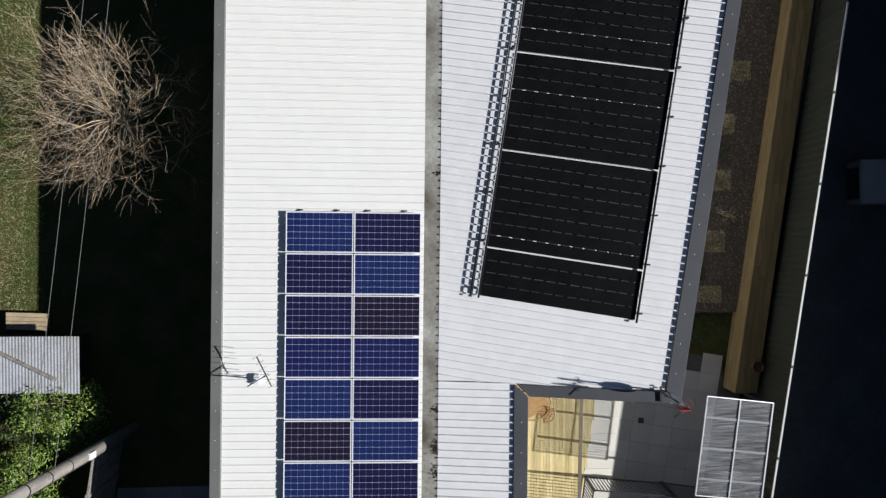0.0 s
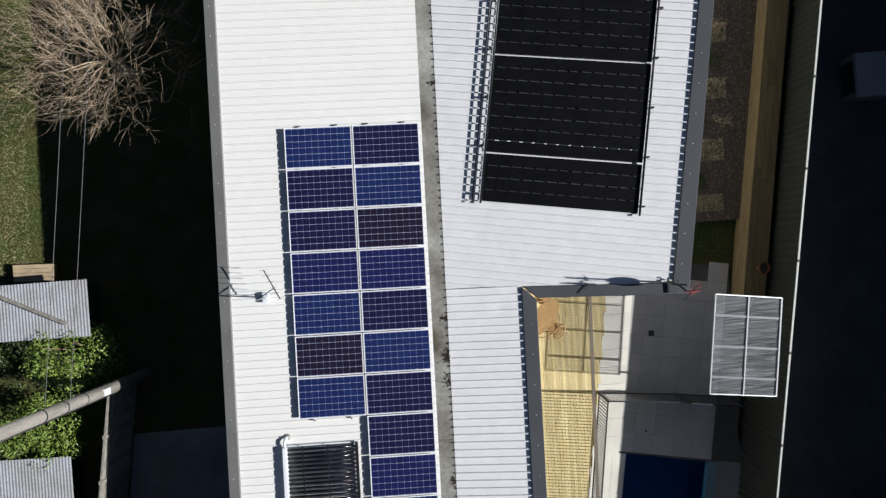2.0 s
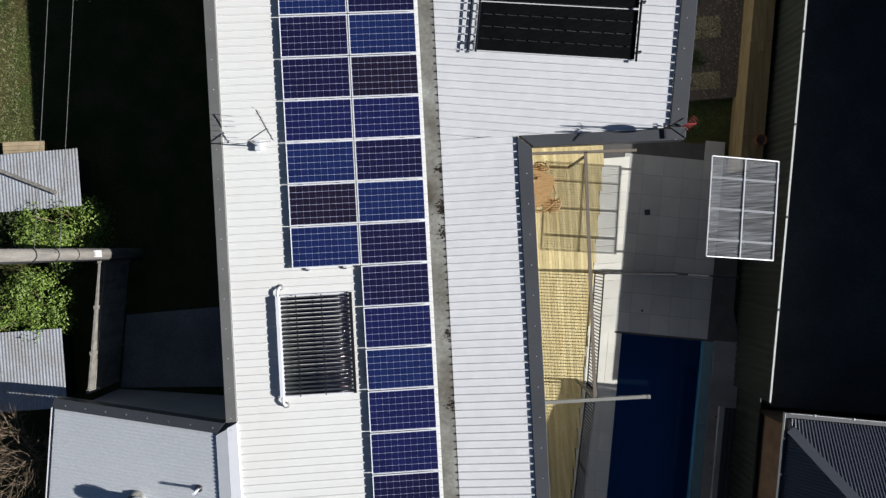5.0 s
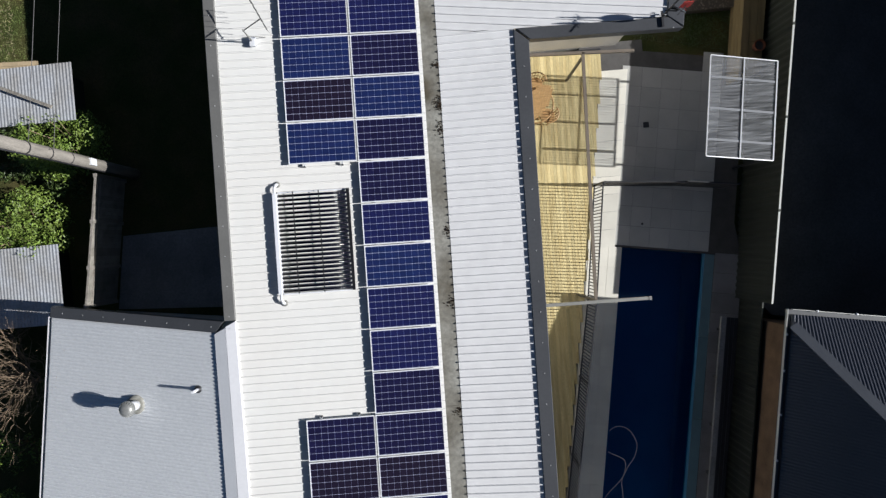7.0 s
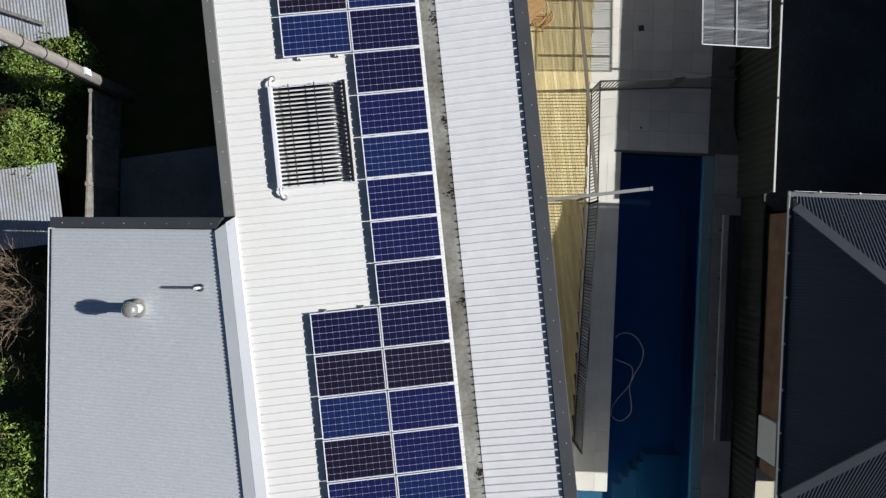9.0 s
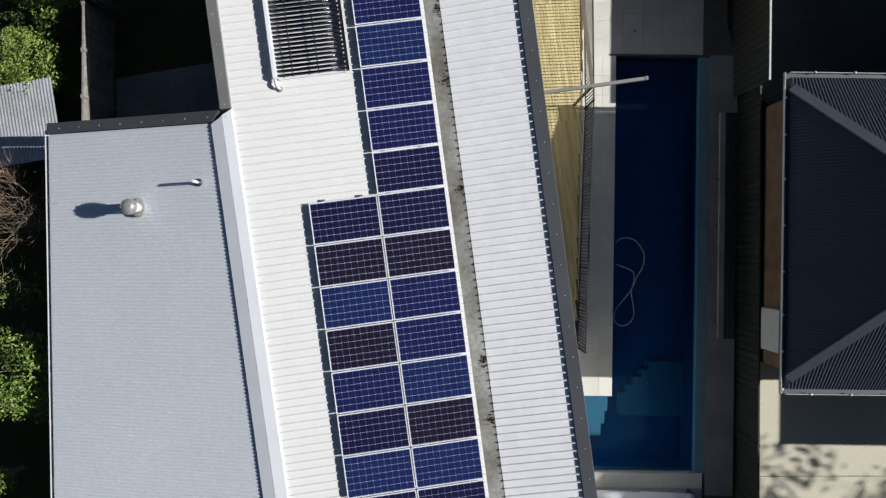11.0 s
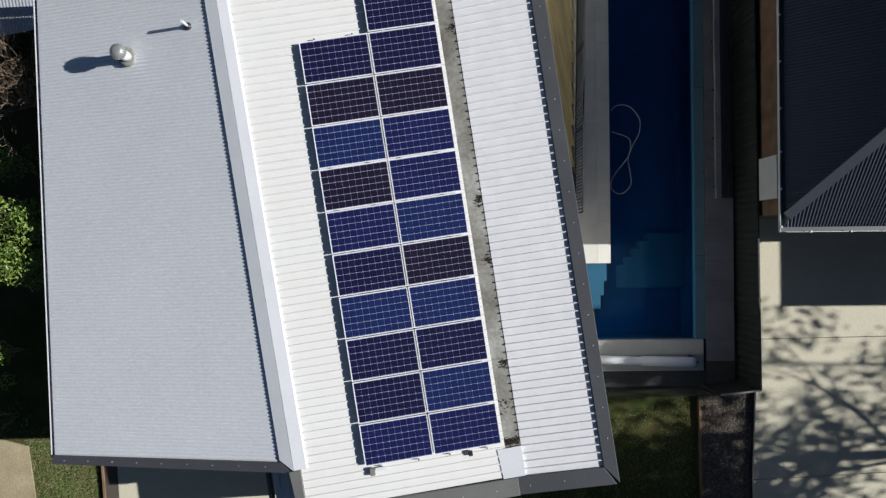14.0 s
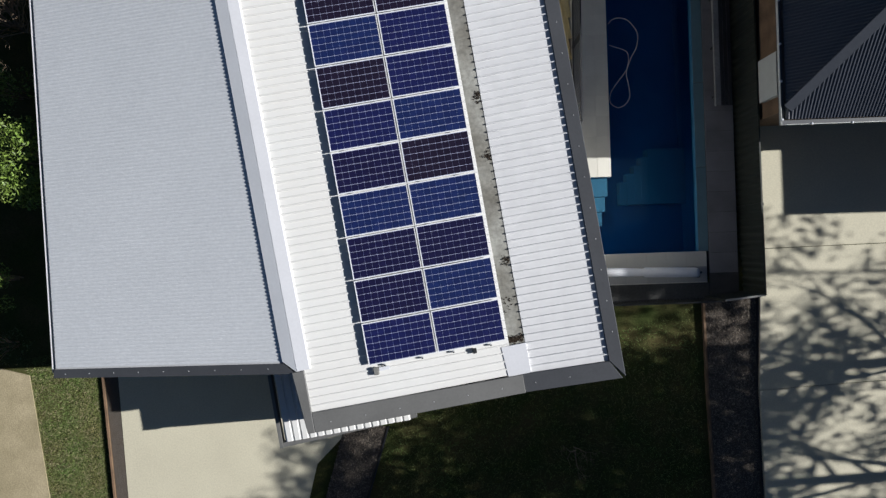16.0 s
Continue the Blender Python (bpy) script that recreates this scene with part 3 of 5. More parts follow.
# ---- pool, paving, deck ----
def pool():
    p = thing("swimming_pool", (*pp(1.2, -6), 0), "long narrow blue swimming pool with still water", "pool", kind="")
    zt = 0.155
    outline = [(0, 0), (2.52, 0), (2.52, -12.5), (-1.0, -12.5), (-1.0, -10.2), (0, -10.2)]
    o = [pp(*q) for q in outline]
    bm = bmesh.new()
    # walls and sloping floor
    floor_z = lambda b: -1.75 + 0.65 * smooth(-4, -12.5, b)
    top = [bm.verts.new((*q, zt)) for q in o]
    bot = [bm.verts.new((*q, floor_z(r[1]))) for q, r in zip(o, outline)]
    for i in range(len(o)):
        j = (i + 1) % len(o)
        bm.faces.new((top[i], bot[i], bot[j], top[j]))
    bm.faces.new(bot)
    part("pool_shell", bm, M_POOL, p, "deep blue pool lining")
    part("water", prism(bmesh.new(), o, -0.052, -0.05), M_WATER, p, "clear still water").visible_shadow = False
    # broad steps in the south-west corner and a ledge
    for i, (a0, a1, b0, b1, z) in enumerate(((-0.99, -0.02, -10.75, -10.21, -0.25), (-0.99, -0.05, -11.2, -10.76, -0.5), (-0.99, -0.1, -11.65, -11.21, -0.75), (-0.99, -0.2, -12.05, -11.66, -1.0))):
        part("step", prism(bmesh.new(), [pp(a0, b0), pp(a1, b0), pp(a1, b1), pp(a0, b1)], -1.3, z), M_POOLS, p, "pale blue pool step")
    for i in range(5):
        a = 0.5 + 0.22 * i
        part("step", prism(bmesh.new(), [pp(a, -9.05 - 0.25 * (5 - i)), pp(2.51, -9.05 - 0.25 * (5 - i)), pp(2.51, -11.0), pp(a, -11.0)], -1.5, -0.80 + 0.02 * i), M_SHELF, p, "turquoise pool shelf")
    for i in range(5):
        a0 = 2.5205
        b0 = -12.5 * i / 5
        part("waterline_tile", prism(bmesh.new(), [pp(a0, b0 - 0.01), pp(a0 + 0.29, b0 - 0.01), pp(a0 + 0.29, b0 - 2.49), pp(a0, b0 - 2.49)], -0.2, 0.17), M_POOLT, p, "teal tiled spillway edge")
    return p


pool()


PAVE_N = [tuple((POOLF.inverted() @ Vector((*q, 0)))[:2]) for q in ((4.2, -2.7), (6.1, -2.7), (6.1, -3.05), (8.5, -3.45), (8.52, -4.3), (9.05, -4.32), (8.40, -8.45))] + [(3.62, 0.0), (-1.05, 0.0)]


def paving():
    s = thing("pavement", (*pp(1, 3), 0.0), "grey stone paving round the swimming pool", "paving", kind="structure")
    for nm, poly in (("slab_north", PAVE_N), ("slab_west", [(-1.05, -0.001), (0.0, -0.001), (0.0, -10.2), (-1.05, -10.2)]),
                     ("slab_east", [(2.815, -0.001), (3.62, -0.001), (3.67, -1.8), (3.67, -14.0), (2.815, -14.0)]), ("slab_south", [(-1.4, -12.5), (2.74, -12.5), (2.74, -13.42), (-1.4, -13.42)]), ("slab_front", [(-1.6, -13.424), (2.8, -13.424), (2.8, -14.0), (-1.6, -14.0)])):
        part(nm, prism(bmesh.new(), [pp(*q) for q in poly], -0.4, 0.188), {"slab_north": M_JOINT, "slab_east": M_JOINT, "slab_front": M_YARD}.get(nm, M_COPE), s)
    tiles = {}

    def tile(a, b, w, d, material, k):
        if (w, d, k) not in tiles:
            bm = box(bmesh.new(), 0.0035, w - 0.0035, 0.0035, d - 0.0035, 0.0, 0.014)
            tiles[w, d, k] = mesh_of("paver", bm, material)
        x, y = pp(a, b)
        piece("paver", tiles[w, d, k], s, pose(x, y, 0.1885, 0, 0, -9.54))

    for i in range(11):
        for j in range(11):
            a, b = -2.2 + i * 0.6, 0.06 + j * 0.6
            x, y = pp(a + 0.3, b + 0.3)
            if x < 8.62 + 0.16 * (y + 3.5) and x > deck_edge(y) + 0.55 and y < -3.3 - 0.12 * (x - 6):
                tile(a, b, 0.6, 0.6, M_PAVE, 0)
    # sunlit strip beside the deck, its brightness put in as paler stone
    for k in range(10):
        y0, y1 = -3.55 - k * 0.53, -3.55 - (k + 1) * 0.53 + 0.008
        part("coping_slab", prism(bmesh.new(), [(deck_edge(y0) - 0.05, y0), (deck_edge(y0) + 0.78, y0), (deck_edge(y1) + 0.78, y1), (deck_edge(y1) - 0.05, y1)], 0.1885, 0.2065), M_COPE, s)
    for j in range(17):
        tile(-1.0, -0.6 - j * 0.6, 0.6, 0.6, M_COPE, 1)
        tile(-0.4, -0.6 - j * 0.6, 0.4, 0.6, M_COPE, 1)
    for j in range(22):
        tile(2.815, -0.55 - j * 0.6, 0.84, 0.6, M_PAVED, 2)
    for i in range(7):
        tile(-1.4 + i * 0.59, -12.93, 0.59, 0.42, M_COPE, 1)
        # outer south row in darker pavers, which stand in for shade
        tile(-1.4 + i * 0.59, -13.40, 0.59, 0.46, M_PAVE, 0)
    return s


def deck_edge(y):
    """The deck's east edge, by y."""
    return 4.29 + (y + 6.98) * (0.178 if y < -6.98 else 0.155)


paving()


# ---- things on the roof ----
def solar_panel(kind):
    """One sixty-cell panel, lying flat at the origin, long side along x."""
    L, W, T = 1.625, 0.992, 0.04
    p = thing("solar_module", (0, 0, 0), PANEL_LABEL[kind], "solar panel", "solar panels on the roof")
    bm = bmesh.new()
    for x0, x1, y0, y1 in ((-L / 2, L / 2, -W / 2, -W / 2 + 0.02), (-L / 2, L / 2, W / 2 - 0.02, W / 2), (-L / 2, -L / 2 + 0.02, -W / 2 + 0.0201, W / 2 - 0.0201), (L / 2 - 0.02, L / 2, -W / 2 + 0.0201, W / 2 - 0.0201)):
        box(bm, x0, x1, y0, y1, 0, T)
    part("panel_frame", bm, M_FRAME, p, "silver aluminium frame")
    part("backsheet", box(bmesh.new(), -L / 2 + 0.02, L / 2 - 0.02, -W / 2 + 0.02, W / 2 - 0.02, 0.008, T - 0.012), M_BACK, p)
    cx, cy = (L - 0.055) / 10, (W - 0.055) / 6
    a, b, c = cx / 2 - 0.0042, cy / 2 - 0.0042, 0.010
    bm = bmesh.new()
    prism(bm, [(-a + c, -b), (a - c, -b), (a, -b + c), (a, b - c), (a - c, b), (-a + c, b), (-a, b - c), (-a, -b + c)], -0.003, 0.0)
    me = mesh_of("solar_cell", bm, CELL[kind])
    for i in range(10):
        for j in range(6):
            piece("solar_cell", me, p, pose(-L / 2 + 0.0275 + (i + 0.5) * cx, -W / 2 + 0.0275 + (j + 0.5) * cy, T - 0.007))
    return p


PANEL_LABEL = {"b": "bright blue sixty-cell solar panel in a silver frame", "m": "blue sixty-cell solar panel in a silver frame",
               "d": "deep violet-blue sixty-cell solar panel in silver frame", "r": "brownish violet sixty-cell solar panel in silver frame"}
PANEL_TILT = math.degrees(math.atan(0.050))
PITCH_Y, TOP_Y = 1.0165, 0.905
COL_L = "bddmbrb" + "------" + "drbrmdbddm"
COL_R = "dbrmdbd" + "dmbmmd" + "drmmbrbdbm"
masters = {}
for r in range(23):
    for col, codes in ((-2.975, COL_L), (-1.325, COL_R)):
        k = codes[r]
        if k == "-":
            continue
        x, y = hp(col, TOP_Y - (r + 0.5) * PITCH_Y)
        m = pose(x, y, z_west(x, y) + 0.115, 0, PANEL_TILT, -1.25)
        if k in masters:
            copy_thing(masters[k], m)
        else:
            masters[k] = solar_panel(k)
            masters[k].matrix_basis = m


def rails():
    """Mounting rails under the panels, with their feet and end clamps."""
    for col, rows in ((-2.975, (0, 7)), (-2.975, (13, 23)), (-1.325, (0, 23))):
        for off in (-0.45, 0.45):
            a, b = hp(col + off, TOP_Y - rows[0] * PITCH_Y + 0.03), hp(col + off, TOP_Y - rows[1] * PITCH_Y - 0.05)
            t = thing("mounting_rail", (*a, z_west(*a) + 0.03), "aluminium mounting rail under the solar panels", "rail", "solar mounting rails")
            part("rail", bar(bmesh.new(), (*a, z_west(*a) + 0.085), (*b, z_west(*b) + 0.085), 0.04, 0.05), M_ALU, t)
            for q in (a, b):
                part("end_foot", box(bmesh.new(), q[0] - 0.02, q[0] + 0.02, q[1] - 0.018, q[1] + 0.018, z_west(*q) + 0.002, z_west(*q) + 0.112, 0.005), M_STEELD, t, "dark end clamp")


rails()
x, y = hp(-3.62, -22.60)
t = thing("isolator_box", (x, y, z_west(x, y) + 0.03), "grey isolator box beside the lowest solar panels", "switch box")
part("box_body", box(bmesh.new(), x - 0.09, x + 0.03, y - 0.12, y + 0.06, z_west(x, y) + 0.03, z_west(x, y) + 0.13, 0.012), M_STEELG, t)
part("box_shroud", box(bmesh.new(), x + 0.04, x + 0.30, y - 0.05, y + 0.04, z_west(x, y) + 0.03, z_west(x, y) + 0.07, 0.01), M_WHITEP, t, "white plastic shroud")
x, y = hp(-1.28, -22.58)
solo("junction_box", box(bmesh.new(), x - 0.05, x + 0.05, y - 0.07, y + 0.05, z_west(x, y) + 0.03, z_west(x, y) + 0.12, 0.01), M_STEELD, "small dark junction box below the solar panels", "junction box")


def tube_collector():
    x, y = hp(-4.14, -7.9)
    z0 = z_west(x, y)
    t = thing("solar_water_heater", (x, y, z0), "evacuated tube solar water heater with white manifold", "water heater")
    Z = lambda u, v, h: (*hp(u, v), z_west(*hp(u, v)) + h)
    bm = bmesh.new()
    prism(bm, [hp(-4.24, -6.86), hp(-4.11, -6.86), hp(-4.11, -9.28), hp(-4.24, -9.28)], lambda x, y: z_west(x, y) + 0.07, lambda x, y: z_west(x, y) + 0.20)
    bmesh.ops.bevel(bm, geom=bm.edges[:], offset=0.025, segments=2, affect='EDGES')
    part("manifold", bm, M_WHITEP, t, "white manifold casing")
    for s, v in ((1, -6.86), (-1, -9.28)):
        bm = tube(bmesh.new(), [Z(-4.175, v, 0.13), Z(-4.175, v + s * 0.12, 0.13), Z(-4.14, v + s * 0.20, 0.11), Z(-4.12, v + s * 0.22, 0.03)], [0.035, 0.035, 0.04, 0.04], 10)
        part("elbow_pipe", bm, M_WHITEP, t, "white lagged pipe elbow")
        bm = lathe(bmesh.new(), Z(-4.12, v + s * 0.22, 0.0), [(0.075, 0.0), (0.07, 0.03), (0.045, 0.06)], 12)
        part("roof_boot", bm, M_STEELG, t, "grey rubber roof boot")
    fall = Z(-2.43, -8, 0)[2] - Z(-4.11, -8, 0)[2]
    me = mesh_of("glass_tube", tube(bmesh.new(), [(0, 0, 0), (1.68, 0, fall)], 0.030, 8), M_TUBE)
    for i in range(23):
        q = Z(-4.11, -6.935 - i * 0.1035, 0.135)
        piece("glass_tube", me, t, pose(*q, 0, 0, -1.25))
    for u in (-3.74, -3.13):
        part("support_rail", bar(bmesh.new(), Z(u, -6.84, 0.172), Z(u, -9.28, 0.172), 0.026, 0.012), M_STEELD, t, "dark support rail")
    part("tube_holder", bar(bmesh.new(), Z(-2.44, -6.84, 0.12), Z(-2.44, -9.28, 0.12), 0.07, 0.09), M_BLACKP, t, "black tube end holder")
    for v in (-6.85, -9.28):
        part("side_rail", bar(bmesh.new(), Z(-4.11, v, 0.07), Z(-2.46, v, 0.07), 0.03, 0.03), M_WHITEP, t)
        for u in (-4.05, -2.5):
            part("foot", box(bmesh.new(), Z(u, v, 0)[0] - 0.02, Z(u, v, 0)[0] + 0.02, Z(u, v, 0)[1] - 0.02, Z(u, v, 0)[1] + 0.02, Z(u, v, 0)[2], Z(u, v, 0.06)[2]), M_ALU, t)


tube_collector()


def pool_heater():
    """Black rubber mats along the north-east roof, in strips with clips across the gaps."""
    Z = lambda u, v, h: (lambda p: (p.x, p.y, z_east(p.x, p.y) + h))(NEF @ Vector((u, v, 0)))
    t = thing("pool_heating_mat", Z(3, 3, 0), "black rubber solar pool heating mats in strips", "solar heater")
    W, U0, U1 = 0.286, 1.10, 4.84
    bm = bmesh.new()
    last = None
    for i in range(41):
        v = i * W / 40
        h = 0.028 + 0.009 * math.sin(i * math.tau / 4 + 0.8)
        h = 0.0 if i in (0, 40) else h
        row = [bm.verts.new((u, v, h + u * 0.101)) for u in (0.0, U1 - U0)]
        if last:
            bm.faces.new((last[0], last[1], row[1], row[0]))
        last = row
    me = mesh_of("mat_strip", bm, M_BLACK)
    bm = bmesh.new()
    rng = random.Random(5)
    for i in range(13):
        u = 0.05 + i * 0.292
        box(bm, u, u + rng.uniform(0.19, 0.285), -0.004, 0.017, u * 0.101 + 0.005, u * 0.101 + 0.024)
    me2 = mesh_of("clip_strip", bm, M_CLIP)
    v = -0.97
    n = 0
    while v < 12.5:
        p = Z(U0, v, 0.034)
        piece("mat_strip", me, t, pose(*p, 0, 0, -9.4))
        n += 1
        gap = 0.040 if n % 8 == 4 else 0.013
        if gap < 0.02:
            q = Z(U0 + rng.uniform(-0.03, 0.05), v + W, 0.034)
            piece("clip_strip", me2, t, pose(*q, 0, 0, -9.4))["kind"] = "stuff"
        v += W + gap
    for u, h, r, nm in ((1.065, 0.11, 0.026, "header_pipe"), (0.86, 0.12, 0.020, "feed_pipe"), (4.875, 0.11, 0.028, "header_pipe")):
        part(nm, tube(bmesh.new(), [Z(u, -1.03, h), Z(u, 5.5, h), Z(u, 12.5, h)], r, 8), M_BLACKP, t, "black plastic pipe")
    part("edge_strip", bar(bmesh.new(), Z(1.032, -0.97, 0.13), Z(1.032, 12.5, 0.13), 0.012, 0.012), M_ALU, t, "thin pale edge strip")
    for i in range(12):
        vv = -0.8 + i * 1.19
        part("pipe_clamp", box(bmesh.new(), *(lambda p: (p[0] - 0.05, p[0] + 0.06, p[1] - 0.02, p[1] + 0.02, p[2] - 0.1, p[2] + 0.035))(Z(4.92, vv, 0.10))), M_BLACKP, t)
        part("pipe_saddle", box(bmesh.new(), *(lambda p: (p[0] - 0.03, p[0] + 0.03, p[1] - 0.025, p[1] + 0.025, p[2] - 0.12, p[2] + 0.03))(Z(0.97, vv, 0.12))), M_BLACKP, t)


pool_heater()


def west_antenna():
    x, y = -4.53, -3.10
    z = z_west(x, y)
    t = thing("television_antenna", (x, y, z), "grey television antenna on short mast over white roof", "antenna")
    part("roof_mount", box(bmesh.new(), x - 0.07, x + 0.09, y - 0.12, y + 0.12, z + 0.02, z + 0.16, 0.02), M_WHITEP, t, "white roof mount")
    part("mast", tube(bmesh.new(), [(x, y, z), (x + 0.02, y, z + 0.95)], 0.017, 8), M_STEELG, t)
    A, B = Vector((-4.30, -2.42, z + 0.92)), Vector((-3.98, -3.12, z + 0.86))
    part("boom", bar(bmesh.new(), A, B, 0.022), M_STEELD, t, "dark boom")
    part("boom_arm", bar(bmesh.new(), (x + 0.02, y, z + 0.90), (-4.10, -2.86, z + 0.89), 0.02), M_STEELD, t)
    for i in range(6):
        p = A.lerp(B, i / 5)
        h = 0.36 - 0.03 * i
        part("antenna_rod", tube(bmesh.new(), [p + Vector((0, 0, -h)), p + Vector((0, 0, h))], 0.006, 5), M_STEELG, t)
    part("stay", bar(bmesh.new(), (x + 0.3, y + 0.1, z), (x + 0.02, y, z + 0.5), 0.012), M_STEELG, t)


def east_antenna():
    x, y = 5.19, -3.45
    z = z_east(x, y) + 0.08
    t = thing("satellite_dish_mast", (x, y, z), "mast with satellite dish and red-tipped antenna on roof edge", "antenna")
    part("mast", tube(bmesh.new(), [(x, y, z), (x + 0.01, y, z + 1.25)], 0.02, 8), M_STEELD, t)
    part("mast_bracket", bar(bmesh.new(), (x, y - 0.25, z + 0.02), (x, y + 0.12, z + 0.02), 0.05, 0.03), M_STEELD, t)
    # dish, facing north and up, seen on edge
    bm = bmesh.new()
    rings = []
    for i in range(6):
        r = 0.19 * i / 5
        rings.append([bm.verts.new((r * math.cos(k * math.tau / 20), 0.25 * r * r, r * math.sin(k * math.tau / 20))) for k in range(20)])
    for a, b in zip(rings, rings[1:]):
        for k in range(20):
            bm.faces.new((a[k], a[(k + 1) % 20], b[(k + 1) % 20], b[k])).smooth = True
    bmesh.ops.remove_doubles(bm, verts=bm.verts[:], dist=1e-4)
    bmesh.ops.solidify(bm, geom=bm.faces[:], thickness=0.012)
    bmesh.ops.transform(bm, matrix=pose(5.36, -3.50, z + 0.60, 20, 0, -33), verts=bm.verts[:])
    part("dish", bm, M_DISH, t, "dark grey round dish")
    part("dish_arm", bar(bmesh.new(), (5.36, -3.52, z + 0.52), (5.12, -3.46, z + 0.44), 0.02), M_STEELD, t)
    part("dish_holder", bar(bmesh.new(), (x, y, z + 0.58), (5.36, -3.52, z + 0.60), 0.035), M_STEELD, t)
    A, B = Vector((5.13, -3.80, z + 1.12)), Vector((5.50, -3.45, z + 1.16))
    part("boom", bar(bmesh.new(), A, B, 0.02), M_STEELD, t)
    d = (B - A).normalized()
    s = Vector((d.y, -d.x, 0))
    for i in range(6):
        p = A.lerp(B, 0.4 + 0.6 * i / 5)
        part("antenna_rod", tube(bmesh.new(), [p - s * 0.085, p + s * 0.085], 0.006, 5), M_RED, t, "red antenna rod")
    part("reflector_panel", bar(bmesh.new(), A + Vector((0.2, 0.2, -0.12)), A + Vector((0.2, 0.2, 0.22)), 0.22, 0.02), M_RED, t, "red reflector")


west_antenna()
east_antenna()


def whirlybird():
    x, y = -8.37, -11.62
    z = z_gar(x, y)
    t = thing("roof_ventilator", (x, y, z), "round galvanised turbine ventilator on grey roof", "ventilator")
    part("base_flashing", lathe(bmesh.new(), (x, y, z - 0.10), [(0.24, 0.0), (0.235, 0.17), (0.17, 0.19)], 20), M_GUT, t, "stained base flashing")
    part("throat", lathe(bmesh.new(), (x, y, z), [(0.13, 0.06), (0.12, 0.42)], 18), M_WHITEP, t, "pale throat")
    part("turbine", lathe(bmesh.new(), (x, y, z + 0.40), [(0.11, 0.0), (0.16, 0.04), (0.19, 0.11), (0.182, 0.18), (0.14, 0.24), (0.08, 0.265), (0.02, 0.275)], 24), M_GUT2, t, "ribbed galvanised turbine")
    me = mesh_of("vane", tube(bmesh.new(), [(0.115, 0, 0.40), (0.165, 0, 0.44), (0.196, 0, 0.51), (0.187, 0, 0.58), (0.144, 0, 0.64)], 0.007, 4), M_GUT2)
    for k in range(20):
        piece("vane", me, t, pose(x, y, z, 0, 0, 18 * k))
    x, y = -6.64, -11.30
    z = z_gar(x, y)
    v = thing("vent_pipe", (x, y, z), "white plastic vent pipe with dark boot", "pipe")
    part("pipe", tube(bmesh.new(), [(x, y, z - 0.03), (x, y, z + 0.41)], 0.036, 12), M_WHITEP, v, "white pipe")
    part("boot", lathe(bmesh.new(), (x, y, z - 0.03), [(0.10, 0.0), (0.095, 0.06), (0.036, 0.12)], 14), M_STEELD, v, "dark rubber boot")


M_GUT2 = mat("galvanised_steel", (0.42, 0.42, 0.40), 0.45, 0.45, 0.2, 3, 20, 0.1)
whirlybird()


def porch():
    t = thing("porch_roof", (-5.3, -23.2, 0), "low white ribbed porch roof under the eaves", "porch")
    PF = pose(-6.98, -24.03, 0, 0, 0, 90 - 1.25)
    bm = sheet(bmesh.new(), PF, -3.3, 0.0, lambda v: 0.0, lambda v: 1.9, lambda x, y: 3.18, 0.2, [(0.0, 0.0), (0.12, 0.0), (0.2, 0.03), (0.8, 0.03), (0.9, 0.0)])
    part("roof_sheet", bm, M_ROOF, t, "white ribbed sheet")
    part("porch_gutter", prism(bmesh.new(), [(-7.02, -24.16), (-3.52, -24.08), (-3.52, -23.97), (-7.02, -24.04)], 2.95, 3.17), M_CAP, t, "grey steel gutter")
    part("side_flashing", prism(bmesh.new(), [(-7.06, -24.16), (-6.98, -24.16), (-6.93, -22.3), (-7.01, -22.3)], 2.95, 3.2), M_CAP, t, "grey steel flashing")
    # unseen infill added under the porch to keep its driveway shadow solid
    part("porch_light_blocker", prism(bmesh.new(), [(-6.96, -24.14), (-3.56, -24.06), (-3.56, -23.2), (-6.9, -22.2)], -0.05, 2.94), M_WALL, t, "light rendered wall")


porch()
# leaves lying in the box gutter
rng = random.Random(11)
bm = bmesh.new()
for yc, n, sp in ((-4.9, 80, 0.3), (-5.5, 40, 0.25), (-8.0, 30, 0.3), (-9.75, 40, 0.2), (-16.6, 45, 0.25), (-18.1, 35, 0.2), (-3.95, 40, 0.12), (-21.6, 25, 0.4), (-22.5, 190, 0.14), (-12.4, 30, 0.15), (1.9, 25, 0.1), (-20.6, 40, 0.2)):
    for _ in range(n):
        y = yc + rng.gauss(0, sp * 0.3)
        x = gut_e(y) - abs(rng.gauss(0, 0.08)) if y > -21 else rng.uniform(gut_w(y), gut_e(y))
        x = max(gut_w(y) - 0.03, x)
        a, s = rng.uniform(0, 6.28), rng.uniform(0.014, 0.036)
        z = 4.053 + rng.uniform(0, 0.02)
        bm.faces.new([bm.verts.new((x + s * math.cos(a + k) * f, y + s * math.sin(a + k) * f, z + rng.uniform(0, 0.012))) for k, f in ((0, 1), (1.57, 0.5), (3.14, 1), (4.71, 0.5))])
solo("leaf_litter", bm, M_LEAFLITTER, "dark rotting leaves lying in the box gutter", "leaves", kind="stuff")


